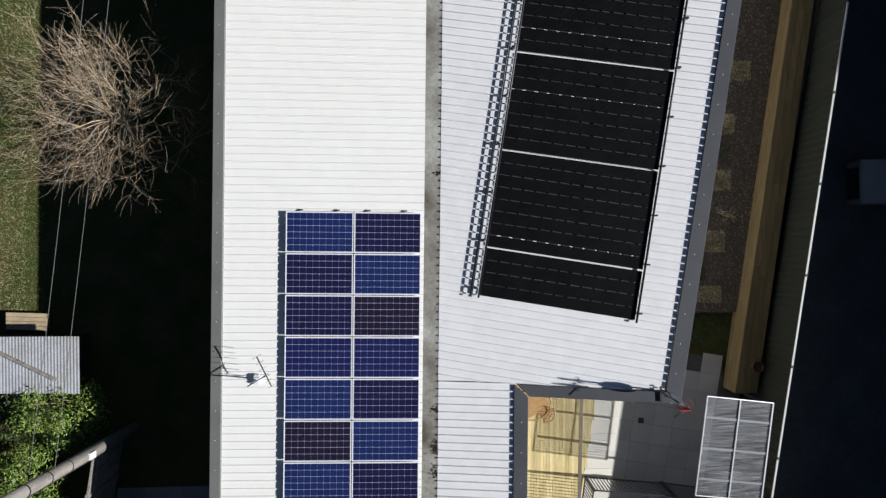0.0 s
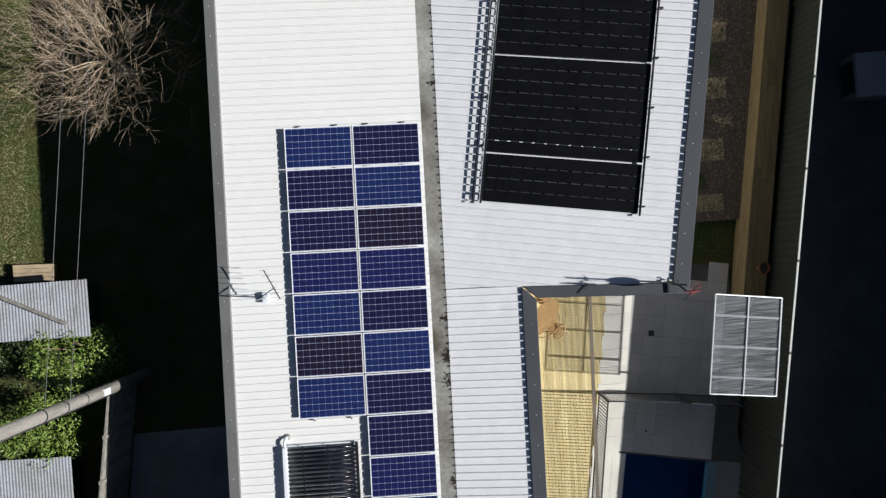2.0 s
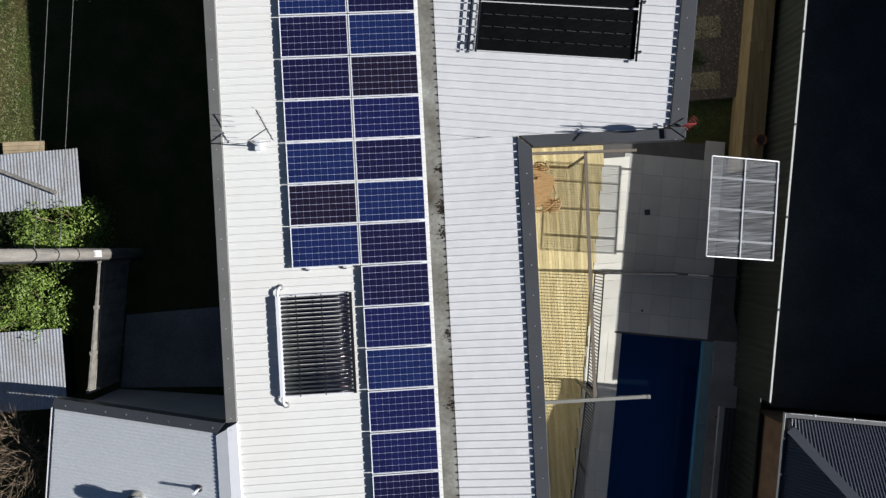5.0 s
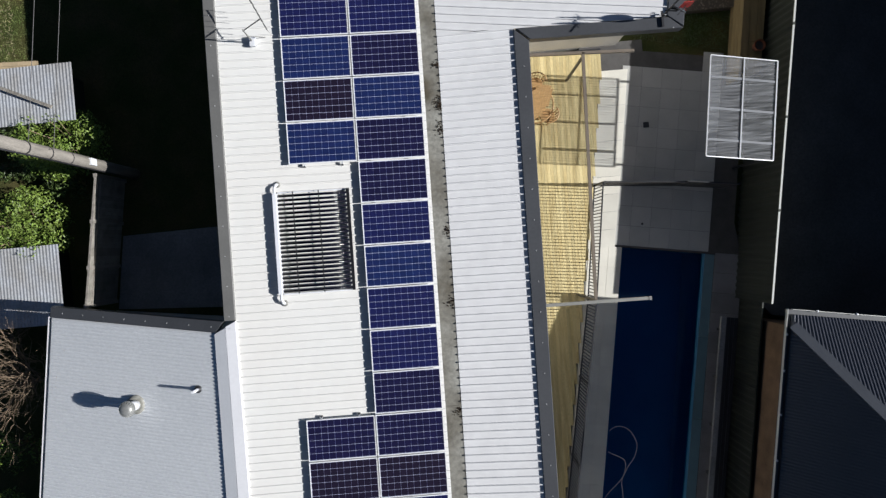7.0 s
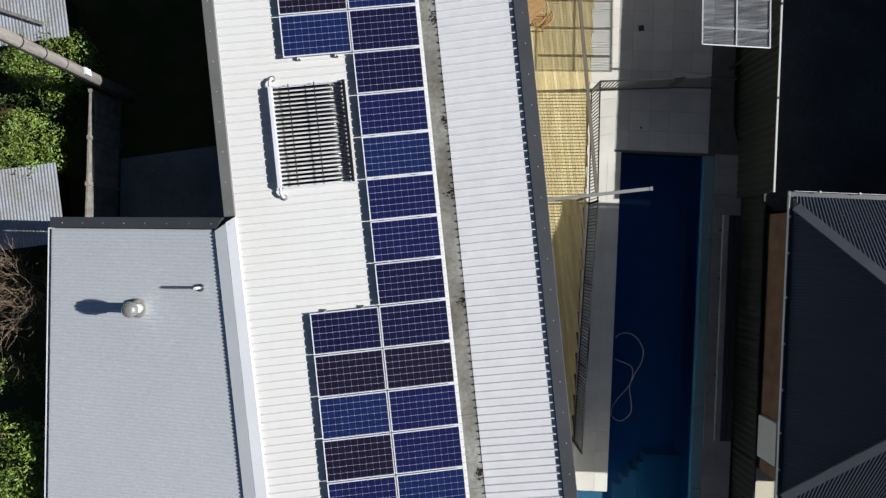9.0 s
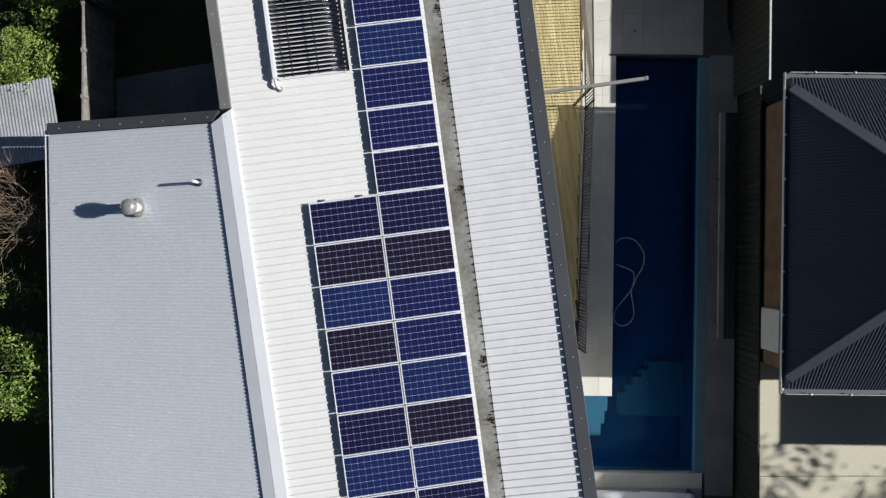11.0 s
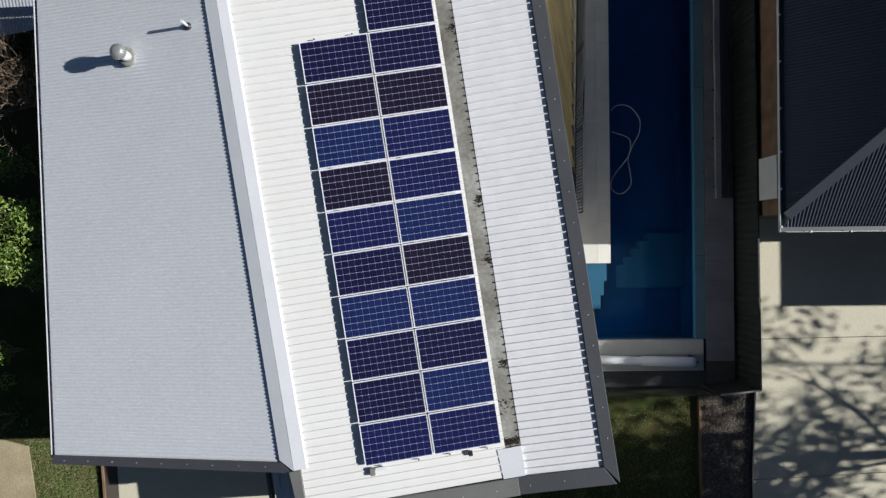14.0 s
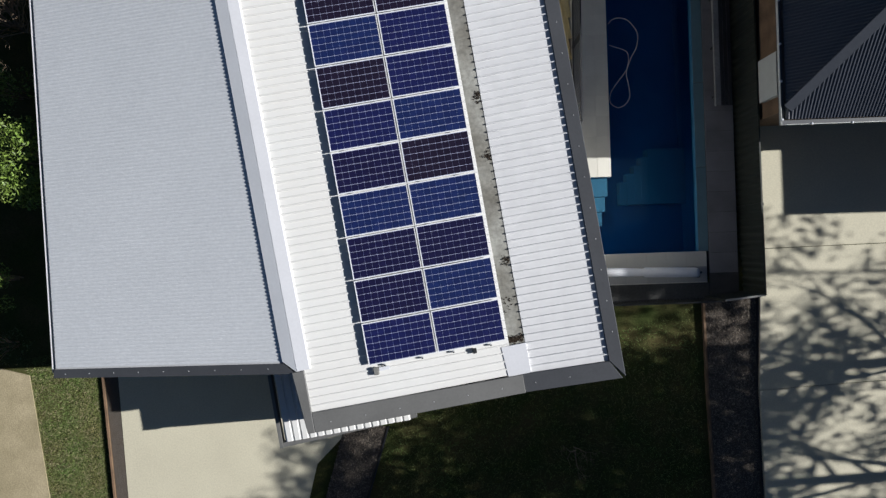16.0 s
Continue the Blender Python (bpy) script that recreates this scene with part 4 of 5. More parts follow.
# ---- courtyard ----
def deck():
    t = thing("deck", (3, -8, 0.2), "yellow timber deck of long narrow boards", "deck", kind="structure")
    part("joist_frame", prism(bmesh.new(), [hp(1.55, -2.85), (4.85, -2.85), (deck_edge(-17.4) - 0.02, -17.4), hp(1.55, -17.4)], -0.1, 0.19), M_STEELD, t)
    i = 0
    while True:
        u = 1.62 + i * 0.096
        i += 1
        y0, y1 = -2.82, -17.4
        # the board's south end, where the edge cuts it
        x_at = lambda y: u + 0.091 + 0.0218 * y
        if x_at(y0) > deck_edge(y0) + 0.1:
            break
        if x_at(y1) > deck_edge(y1):
            lo, hi = y1, y0
            for _ in range(30):
                mid = (lo + hi) / 2
                lo, hi = (mid, hi) if x_at(mid) > deck_edge(mid) else (lo, mid)
            y1 = hi
        if y1 > -3.3:
            break
        # boards come in lengths
        cuts = [y0] + [y for y in (-6.96 - 0.0, -10.5) if y1 < y - 0.3] + [y1]
        for a, b in zip(cuts, cuts[1:]):
            part("deck_board", prism(bmesh.new(), [hp(u, a - 0.003), hp(u + 0.091, a - 0.003), hp(u + 0.091, b), hp(u, b)], 0.192, 0.222), M_DECK, t)


deck()


def pool_fence(name, pts, h, gate=()):
    """Charcoal vertical-bar pool fence along plan points."""
    t = thing(name, (*pts[0], 0.2), "charcoal steel pool fence with thin vertical bars", "fence", "pool fence runs")
    zb, zt = 0.28, 0.2 + h
    for a, b in zip(pts, pts[1:]):
        A, B = Vector((*a, 0)), Vector((*b, 0))
        for z in (zb, zt):
            part("rail", bar(bmesh.new(), A + Vector((0, 0, z)), B + Vector((0, 0, z)), 0.038, 0.03), M_STEELD, t)
        n = int((B - A).length / 0.095)
        me = mesh_of("picket", box(bmesh.new(), -0.012, 0.012, -0.012, 0.012, zb, zt), M_STEELD)
        for i in range(1, n):
            p = A.lerp(B, i / n)
            piece("picket", me, t, pose(p.x, p.y, 0))
        m = max(1, round((B - A).length / 2.4))
        for i in range(m + 1):
            p = A.lerp(B, i / m)
            part("post", box(bmesh.new(), p.x - 0.025, p.x + 0.025, p.y - 0.025, p.y + 0.025, 0.17, zt + 0.03), M_STEELD, t)
    return t


pool_fence("pool_fence", [(4.27, -6.98), (3.79, -10.30), (2.46, -17.3)], 1.2)
pool_fence("pool_fence", [(4.31, -6.96), (6.55, -7.16)], 1.2)
pool_fence("pool_gate", [(6.62, -7.16), (8.05, -7.36)], 1.35)
pool_fence("pool_fence", [(2.1, -22.50), (5.25, -23.02)], 1.2)


def pergola():
    t = thing("pergola_frame", (3.6, -7, 0.2), "slender grey steel pergola frame over the deck", "pergola")
    z = 2.76
    part("long_beam", bar(bmesh.new(), (3.70, -3.63, z), (3.47, -10.15, z), 0.075, 0.10), M_STEELB, t, "brown-grey steel beam")
    part("cross_beam", bar(bmesh.new(), (2.0, -3.56, z), (5.05, -3.69, z), 0.07, 0.10), M_STEELB, t)
    part("cross_beam", bar(bmesh.new(), (1.85, -10.16, z + 0.06), (4.90, -10.21, z + 0.06), 0.085, 0.10), M_STEELG, t, "pale grey steel beam")
    part("brace", bar(bmesh.new(), (3.68, -3.75, z - 0.1), (3.72, -3.75, 0.25), 0.06, 0.06), M_STEELD, t)
    part("bolt_plate", box(bmesh.new(), 4.84, 4.91, -10.26, -10.16, z + 0.112, z + 0.122), M_STEELG, t)
    part("post", box(bmesh.new(), 3.44, 3.50, -10.19, -10.13, 0.2, z - 0.05), M_STEELD, t)


pergola()


M_PURLIN = clear("pale_plastic_strip", (0.8, 0.82, 0.85), 0.72, 0.3)


def canopy():
    t = thing("canopy", (7.8, -5.4, 0.2), "small translucent corrugated canopy on aluminium frame", "canopy")
    o = Vector((7.04, -3.99, 2.78))
    ex, ey = Vector((1.872, -0.262, 0)), Vector((-0.135, -0.991, 0)) * 2.66
    P = lambda a, b, h=0.0: o + ex * a + ey * b + Vector((0, 0, h - 0.25 * a))
    bm = bmesh.new()
    last = None
    for i in range(106):
        b = i / 105
        h = 0.012 * math.sin(i * math.tau / 3)
        row = [bm.verts.new(P(0.01, b, h)), bm.verts.new(P(1.0, b, h))]
        if last:
            bm.faces.new((last[0], row[0], row[1], last[1]))
        last = row
    part("sheet", bm, M_POLY, t, "clear corrugated plastic sheet")
    for a, b, nm, w in (((0, 0), (0, 1), "side_rail", 0.028), ((1, 0), (1, 1), "side_rail", 0.034), ((0.5, 0), (0.5, 1), "centre_rail", 0.030), ((0, 0), (1, 0), "end_rail", 0.024), ((0, 1), (1, 1), "end_rail", 0.024)):
        part(nm, bar(bmesh.new(), P(*a, 0.025), P(*b, 0.025), w, 0.03), M_ALU, t, "bright aluminium rail")
    for b in (0.21, 0.52, 0.83):
        part("purlin", bar(bmesh.new(), P(0.02, b, 0.012), P(0.98, b, 0.012), 0.06, 0.012), M_PURLIN, t, "pale translucent purlin")
    for a, b in ((0.97, 0.03), (0.97, 0.97)):
        p = P(a, b)
        part("post", box(bmesh.new(), p.x - 0.03, p.x + 0.03, p.y - 0.03, p.y + 0.03, 0.19, p.z - 0.03), M_STEELD, t)


canopy()


def table_and_chairs():
    x, y, z = 2.62, -4.52, 0.222
    t = thing("garden_table", (x, y, z), "round slatted varnished timber garden table on deck", "table")
    for i in range(11):
        u = -0.5 + i * 0.0915 + 0.045
        half = math.sqrt(max(0.0, 0.53 ** 2 - u * u))
        part("slat", prism(bmesh.new(), [(x + u * 0.94 - half * 0.34 - 0.04, y + u * 0.34 - half * 0.94), (x + u * 0.94 - half * 0.34 + 0.04, y + u * 0.34 - half * 0.94 + 0.028), (x + u * 0.94 + half * 0.34 * 0 + 0.04 + half * -0.34 * -1, y + u * 0.34 + half * 0.94 + 0.028), (x + u * 0.94 + half * 0.34 - 0.04, y + u * 0.34 + half * 0.94)], z + 0.70, z + 0.725), M_WOOD, t)
    part("rim", tube(bmesh.new(), [(x + 0.53 * math.cos(k * math.tau / 32), y + 0.53 * math.sin(k * math.tau / 32), z + 0.70) for k in range(33)], 0.02, 6), M_WOOD, t)
    part("centre_block", lathe(bmesh.new(), (x, y, z + 0.64), [(0.30, 0), (0.30, 0.058)], 16), M_WOOD, t)
    for k in range(4):
        a = k * math.tau / 4 + 0.5
        part("leg", bar(bmesh.new(), (x + 0.3 * math.cos(a), y + 0.3 * math.sin(a), z), (x + 0.22 * math.cos(a), y + 0.22 * math.sin(a), z + 0.66), 0.05), M_WOOD, t)
    c = thing("garden_chair", (0, 0, 0), "varnished timber garden chair with curved slatted back", "chair", "chairs round the garden table")
    part("seat", lathe(bmesh.new(), (0, 0, 0.41), [(0.21, 0), (0.22, 0.015), (0.21, 0.03)], 18), M_WOOD, c)
    part("top_rail", tube(bmesh.new(), [(0.27 * math.cos(a), 0.27 * math.sin(a), 0.82) for a in [(-1.25 + 2.5 * i / 12) for i in range(13)]], 0.02, 6), M_WOOD, c)
    part("mid_rail", tube(bmesh.new(), [(0.24 * math.cos(a), 0.24 * math.sin(a), 0.55) for a in [(-1.15 + 2.3 * i / 10) for i in range(11)]], 0.014, 6), M_WOOD, c)
    for i in range(7):
        a = -1.05 + 2.1 * i / 6
        part("back_slat", bar(bmesh.new(), (0.20 * math.cos(a), 0.20 * math.sin(a), 0.43), (0.27 * math.cos(a), 0.27 * math.sin(a), 0.82), 0.026, 0.012), M_WOOD, c)
    for a in (0.7, 2.4, -0.7, -2.4):
        part("leg", bar(bmesh.new(), (0.2 * math.cos(a), 0.2 * math.sin(a), 0.0), (0.18 * math.cos(a), 0.18 * math.sin(a), 0.42), 0.032), M_WOOD, c)
    c.matrix_basis = pose(2.99, -4.82, z, 0, 0, -38)
    copy_thing(c, pose(2.72, -3.88, z, 0, 0, 75))
    copy_thing(c, pose(2.15, -4.95, z, 0, 0, -140))


table_and_chairs()
solo("floor_drain", box(bmesh.new(), 5.92, 6.09, -5.36, -5.19, 0.19, 0.206), M_STEELD, "small dark square drain in paving", "drain")
x, y = pp(0.55, -0.75 + 1.5)
solo("skimmer_lid", lathe(bmesh.new(), (x, y, 0.19), [(0.035, 0), (0.035, 0.014)], 12), M_STEELD, "small dark round lid in paving", "lid")


def pool_cover():
    x0, y0 = pp(-0.52, -13.12)
    t = thing("pool_cover_roller", (x0, y0, 0.2), "white rolled pool cover on roller beside pool", "pool cover")
    a, b, c = (Vector((*pp(u, v), z)) for u, v, z in ((-0.6, -13.0, 0.62), (0.75, -13.05, 0.60), (2.32, -13.10, 0.62)))
    part("cover_roll", tube(bmesh.new(), [a, a.lerp(b, 0.6), b, b.lerp(c, 0.02), c.lerp(b, 0.08), c], [0.13, 0.13, 0.11, 0.145, 0.145, 0.135], 18), M_WHITEP, t, "white rolled sheet")
    for q in (a, c):
        part("stand", box(bmesh.new(), q.x - 0.03, q.x + 0.03, q.y - 0.15, q.y + 0.15, 0.19, 0.62), M_STEELD, t)
    part("handle", tube(bmesh.new(), [(c.x, c.y, 0.62), (c.x + 0.1, c.y - 0.02, 0.62)], 0.03, 8), M_STEELD, t)


pool_cover()


def hose():
    pts = []
    ctrl = [(4.14, -14.44), (4.27, -14.34), (4.49, -14.32), (4.73, -14.44), (4.89, -14.70), (4.94, -14.96), (4.83, -15.29), (4.62, -15.55), (4.44, -15.84), (4.27, -16.03), (3.98, -16.28), (3.79, -16.51), (3.75, -16.77), (3.93, -16.94), (4.16, -16.90), (4.35, -16.69), (4.38, -16.31), (4.38, -16.00), (4.52, -15.64), (4.53, -15.38), (4.37, -15.24), (4.18, -15.14), (4.04, -15.05)]
    for i in range(len(ctrl) - 1):
        p0, p1, p2, p3 = (Vector((*ctrl[min(max(i + k, 0), len(ctrl) - 1)], 0)) for k in (-1, 0, 1, 2))
        for s in range(6):
            u = s / 6
            q = 0.5 * ((2 * p1) + (p2 - p0) * u + (2 * p0 - 5 * p1 + 4 * p2 - p3) * u * u + (3 * p1 - p0 - 3 * p2 + p3) * u ** 3)
            pts.append((q.x, q.y, -0.04))
    solo("pool_hose", tube(bmesh.new(), pts, 0.012, 6), M_HOSE, "thin pale pool cleaner hose floating in loops", "hose")


hose()


def bench():
    t = thing("bench", (7.1, -14.4, 0.2), "long dark slatted bench with grey backrest by fence", "bench")
    A, B = Vector((7.55, -11.15, 0)), Vector((6.48, -17.6, 0))
    d = (B - A).normalized()
    s = Vector((-d.y, d.x, 0))
    s = s if s.x > 0 else -s
    part("front_panel", bar(bmesh.new(), A + s * 0.02 + Vector((0, 0, 0.86)), B + s * 0.02 + Vector((0, 0, 0.86)), 0.18, 0.10), M_CONCD, t, "mottled grey front rail")
    for i in range(3):
        o = s * (0.13 + 0.115 * i)
        part("bench_slat", bar(bmesh.new(), A + o + Vector((0, 0, 0.9)), B + o + Vector((0, 0, 0.9)), 0.10, 0.04), M_STEELD, t)
    for i in range(5):
        p = A.lerp(B, 0.06 + 0.22 * i) + s * 0.25
        part("bench_leg", box(bmesh.new(), p.x - 0.15, p.x + 0.15, p.y - 0.03, p.y + 0.03, 0.18, 0.88), M_STEELD, t)


bench()


# ---- east boundary ----
def east_fence():
    t = thing("boundary_fence", (8.5, -8, 0.3), "tall dark green steel boundary fence with pale capping", "fence")
    north = [14.0 - 2.469 * i for i in range(10)] + [-10.69]
    south = [-10.701 - 2.47 * i for i in range(6)]
    for a, b in list(zip(north, north[1:])) + list(zip(south, south[1:])):
        b = max(b, -10.7) if a > -10.7 else b
        A, B = Vector((fence_x(a), a, 0)), Vector((fence_x(b), b, 0))
        bm = bmesh.new()
        n = 12
        d = (B - A).normalized()
        s = Vector((-d.y, d.x, 0))
        last = None
        for i in range(n * 4 + 1):
            p = A.lerp(B, i / (n * 4))
            q = p + s * (0.0, 0.0, 0.03, 0.03)[i % 4]
            row = [bm.verts.new((q.x, q.y, -0.1)), bm.verts.new((q.x, q.y, fence_top(p.y)))]
            if last:
                bm.faces.new((last[0], last[1], row[1], row[0]))
            last = row
        part("fence_panel", bm, M_FENCE, t)
        part("capping_rail", bar(bmesh.new(), A + Vector((0, 0, fence_top(a) + 0.015)), B + Vector((0, 0, fence_top(b) + 0.015)), 0.042, 0.04), M_FTOP if a > -10.7 else M_FENCE, t, "pale top capping" if a > -10.7 else "dark top capping")
        part("post", box(bmesh.new(), A.x - 0.035, A.x + 0.035, A.y - 0.035, A.y + 0.035, -0.1, fence_top(a) + 0.045), M_FENCE, t)
    # the front return
    A, B = Vector((fence_x(-23.05), -23.05, 0)), Vector((5.3, -22.98, 0))
    part("return_panel", bar(bmesh.new(), (A.x, A.y, 0.85), (B.x, B.y, 0.85), 0.04, 1.5), M_FENCE, t)
    part("capping_rail", bar(bmesh.new(), (A.x, A.y, 1.62), (B.x, B.y, 1.62), 0.05, 0.04), M_STEELG, t)


east_fence()


def sleeper_wall():
    t = thing("retaining_wall", (9.3, 1, 0.2), "treated pine sleeper retaining wall with broad top", "retaining wall", kind="structure")
    L = lambda y: 9.18 + 0.158 * y
    for i in range(3):
        y = 12.0
        k = 0
        while y > -4.2:
            y2 = max(y - 2.4 - 0.3 * ((i + k) % 2), -4.3)
            w = 0.205
            a = i * 0.215
            part("sleeper", prism(bmesh.new(), [(L(y) + a, y - 0.006), (L(y) + a + w, y - 0.006), (L(y2) + a + w, y2 + 0.006), (L(y2) + a, y2 + 0.006)], 1.02, 1.10), M_SLEEPER, t)
            y = y2
            k += 1
    for j in range(4):
        part("sleeper", prism(bmesh.new(), [(L(12) + 0.03, 12), (L(12) + 0.12, 12), (L(-4.3) + 0.12, -4.3), (L(-4.3) + 0.03, -4.3)], 0.1 + j * 0.225, 0.315 + j * 0.225), M_SLEEPER, t)
    part("backfill", prism(bmesh.new(), [(L(12) + 0.13, 12), (L(12) + 1.0, 12), (L(-4.3) + 0.5, -4.25), (L(-4.3) + 0.13, -4.25)], 0.0, 1.015), M_MULCH, t, "dark soil behind the sleepers")


sleeper_wall()
t = thing("plant_pot", (9.06, -3.48, 1.10), "brown terracotta pot on the sleeper wall", "pot")
part("pot", lathe(bmesh.new(), (9.06, -3.48, 1.10), [(0.10, 0.0), (0.15, 0.24), (0.165, 0.25), (0.165, 0.29), (0.14, 0.29), (0.13, 0.2)], 18), M_TERRA, t)
part("soil", lathe(bmesh.new(), (9.06, -3.48, 1.30), [(0.128, 0.0), (0.128, 0.02)], 14), M_MULCH, t)
t = thing("waste_pipe", (8.45, -3.6, 0.2), "short white plastic pipe at the paving edge", "pipe")
part("pipe", tube(bmesh.new(), [(8.72, -3.32, 0.26), (8.68, -3.6, 0.26), (8.64, -3.95, 0.25)], 0.03, 8), M_WHITEP, t)
# neighbour's yard beyond the fence
t = thing("air_conditioner", (12.4, 1.75, 1.03), "pale grey outdoor unit in the neighbour's shaded yard", "air conditioner")
part("casing", box(bmesh.new(), 11.85, 12.95, 1.15, 2.4, 1.03, 1.75, 0.03), M_STEELG, t)
part("side_grille", box(bmesh.new(), 11.835, 11.85, 1.3, 2.2, 1.1, 1.68), M_STEELD, t)
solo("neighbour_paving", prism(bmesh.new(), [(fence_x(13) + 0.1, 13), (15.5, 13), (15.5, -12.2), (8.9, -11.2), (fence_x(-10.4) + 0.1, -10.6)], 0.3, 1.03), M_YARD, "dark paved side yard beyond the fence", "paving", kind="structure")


# ---- drives, beds and edgings in front ----
def slabs(name, polys, z, material, label, cat="paving"):
    t = thing(name, (*polys[0][0], 0.0), label, cat, kind="structure")
    for p in polys:
        part("slab", prism(bmesh.new(), p, lambda x, y: -0.3, z if callable(z) else (lambda x, y: z)), material, t)
    return t


zdr = 0.42
slabs("driveway_east", [[(7.62, -18.2), (14, -19.3), (14, -22.95), (7.07, -21.88)], [(7.067, -21.90), (14, -22.97), (14, -26.87), (6.24, -25.94)], [(6.235, -25.96), (14, -26.89), (14, -40), (4.2, -40)]], zdr, M_CONC, "pale concrete driveway in broad slabs", "driveway")
slabs("driveway_west", [[(-12.2, -20.9), (-6.05, -21.9), (-6.05, -24.93), (-7.0, -25.6), (-7.45, -26.6), (-12.9, -26.9)], [(-12.9, -26.92), (-7.45, -26.62), (-8.2, -29), (-9.5, -34), (-13.9, -34)]], 0.05, M_CONC, "pale concrete driveway to the garage", "driveway")
slabs("kerb", [[(-12.72, -21.2), (-12.66, -21.2), (-13.3, -27.5), (-13.36, -27.5)]], 0.10, M_BRICK, "rusty brown edging between lawn and driveway", "edging")
slabs("garden_bed_drive", [[(-12.65, -21.2), (-12.21, -21.2), (-12.9, -27.5), (-13.29, -27.5)]], 0.04, M_MULCH, "narrow strip of brown bark mulch", "garden bed")
slabs("side_path", [[(-14.95, -21.3), (-15.05, -24), (-15.2, -28), (-19, -28), (-19, -20.5), (-15.8, -20.9)]], lambda x, y: ground_z(x, y) + 0.05, M_SAND, "worn sandy path beside the lawn", "path")
slabs("side_slab", [[(-10.02, -7.2), (-5.7, -7.15), (-5.7, -9.7), (-10.35, -9.4)]], 0.03, M_CONCD, "old grey concrete slab in the shaded side yard", "slab")
slabs("garden_bed_front", [[(-6.0, -24.7), (-4.7, -24.9), (-6.6, -28.5), (-8.1, -29)]], 0.07, M_MULCH, "dark mulch bed beside the driveway", "garden bed")
slabs("garden_bed_east", [[(5.22, -23.1), (6.76, -23.12), (6.18, -25.9), (5.42, -31), (4.1, -31), (4.85, -25.5)]], 0.26, M_MULCH, "dark mulch bed along the driveway", "garden bed")
slabs("edging_east", [[(5.15, -23.1), (5.215, -23.1), (4.845, -25.5), (4.095, -31), (4.03, -31), (4.785, -25.5)]], 0.30, M_BRICK, "rust-brown steel garden edging", "edging")
slabs("edging_east", [[(6.765, -23.12), (6.83, -23.12), (6.235, -25.93), (5.48, -31), (5.425, -31), (6.185, -25.9)]], 0.33, M_STEELD, "dark steel garden edging", "edging")
slabs("edging_front", [[(-4.70, -24.9), (-4.65, -24.9), (-6.5, -28.5), (-6.56, -28.5)]], 0.12, M_STEELD, "dark steel garden edging", "edging")
slabs("garden_bed_north", [[(6.3, -2.0), (9.3, -2.0), (10.9, 8.6), (12, 12), (8.2, 12)]], lambda x, y: 0.2 + 0.15 * smooth(6.5, 9.5, x), M_MULCH, "mulched garden bed beside the house", "garden bed")


# ---- small growth ----
def scatter(name, regions, n, size, material, label, cat, seed, height=0.06, upright=True):
    """Many small blades or chips over plan polygons (lists of triangles)."""
    r = np.random.RandomState(seed)
    V, F = [], []
    for (a, b, c, zf), share in regions:
        for _ in range(int(n * share)):
            u, v = r.rand(), r.rand()
            if u + v > 1:
                u, v = 1 - u, 1 - v
            x = a[0] + u * (b[0] - a[0]) + v * (c[0] - a[0])
            y = a[1] + u * (b[1] - a[1]) + v * (c[1] - a[1])
            z = zf(x, y) if callable(zf) else zf
            ang, s = r.rand() * 6.28, size * (0.6 + 0.8 * r.rand())
            dx, dy = math.cos(ang) * s, math.sin(ang) * s
            k = len(V)
            if upright:
                lean, la = r.rand() * height, r.rand() * 6.28
                V += [(x - dx * 0.15, y - dy * 0.15, z), (x + dx * 0.15, y + dy * 0.15, z), (x + lean * math.cos(la) * 2, y + lean * math.sin(la) * 2, z + height * (0.4 + 0.8 * r.rand()))]
                F.append((k, k + 1, k + 2))
            else:
                w = 0.35
                h = r.rand() * height
                V += [(x - dx, y - dy, z + h * 0.3), (x + dy * w, y - dx * w, z + h), (x + dx, y + dy, z + h * 0.6), (x - dy * w, y + dx * w, z + h * 0.4)]
                F.append((k, k + 1, k + 2, k + 3))
    me = bpy.data.meshes.new(name)
    me.from_pydata(V, [], F)
    me.materials.append(material)
    return tagged(new(name, me), label, cat, kind="stuff")


gz = lambda x, y: ground_z(x, y)
scatter("lawn_grass", [(((-4.6, -24.3), (4.9, -23.2), (4.0, -31), gz), 0.5), (((-4.6, -24.3), (4.0, -31), (-6.4, -30), gz), 0.5)], 26000, 0.05, M_BLADE, "patchy green lawn in tree shade", "grass", 21, 0.07)
scatter("lawn_grass", [(((-12.8, -20.8), (-15.0, -20.8), (-15.1, -25.5), gz), 0.5), (((-12.8, -20.8), (-15.1, -25.5), (-13.3, -25.5), gz), 0.5)], 22000, 0.05, M_BLADE, "sunlit lawn strip beside the driveway", "grass", 22, 0.06)
scatter("side_lawn_grass", [(((-12.2, 9), (-16, 9), (-16, -2), gz), 0.5), (((-12.2, 9), (-16, -2), (-12.2, -2), gz), 0.5)], 30000, 0.05, M_BLADE, "sunlit side lawn with worn patches", "grass", 23, 0.06)
scatter("court_lawn_grass", [(((5.9, -2.6), (9.0, -3.3), (8.9, -1.6), gz), 0.6), (((5.9, -2.6), (8.9, -1.6), (6.2, -1.5), gz), 0.4)], 4000, 0.05, M_LEAFD, "dark strip of grass beside the paving", "grass", 24, 0.07)
scatter("bark_chips", [(((5.22, -23.1), (6.74, -23.15), (5.35, -31), 0.262), 0.55), (((5.22, -23.1), (5.3, -31), (4.1, -31), 0.262), 0.45)], 9000, 0.035, M_CHIP, "grey and brown bark chips on bed", "mulch", 25, 0.03, False)
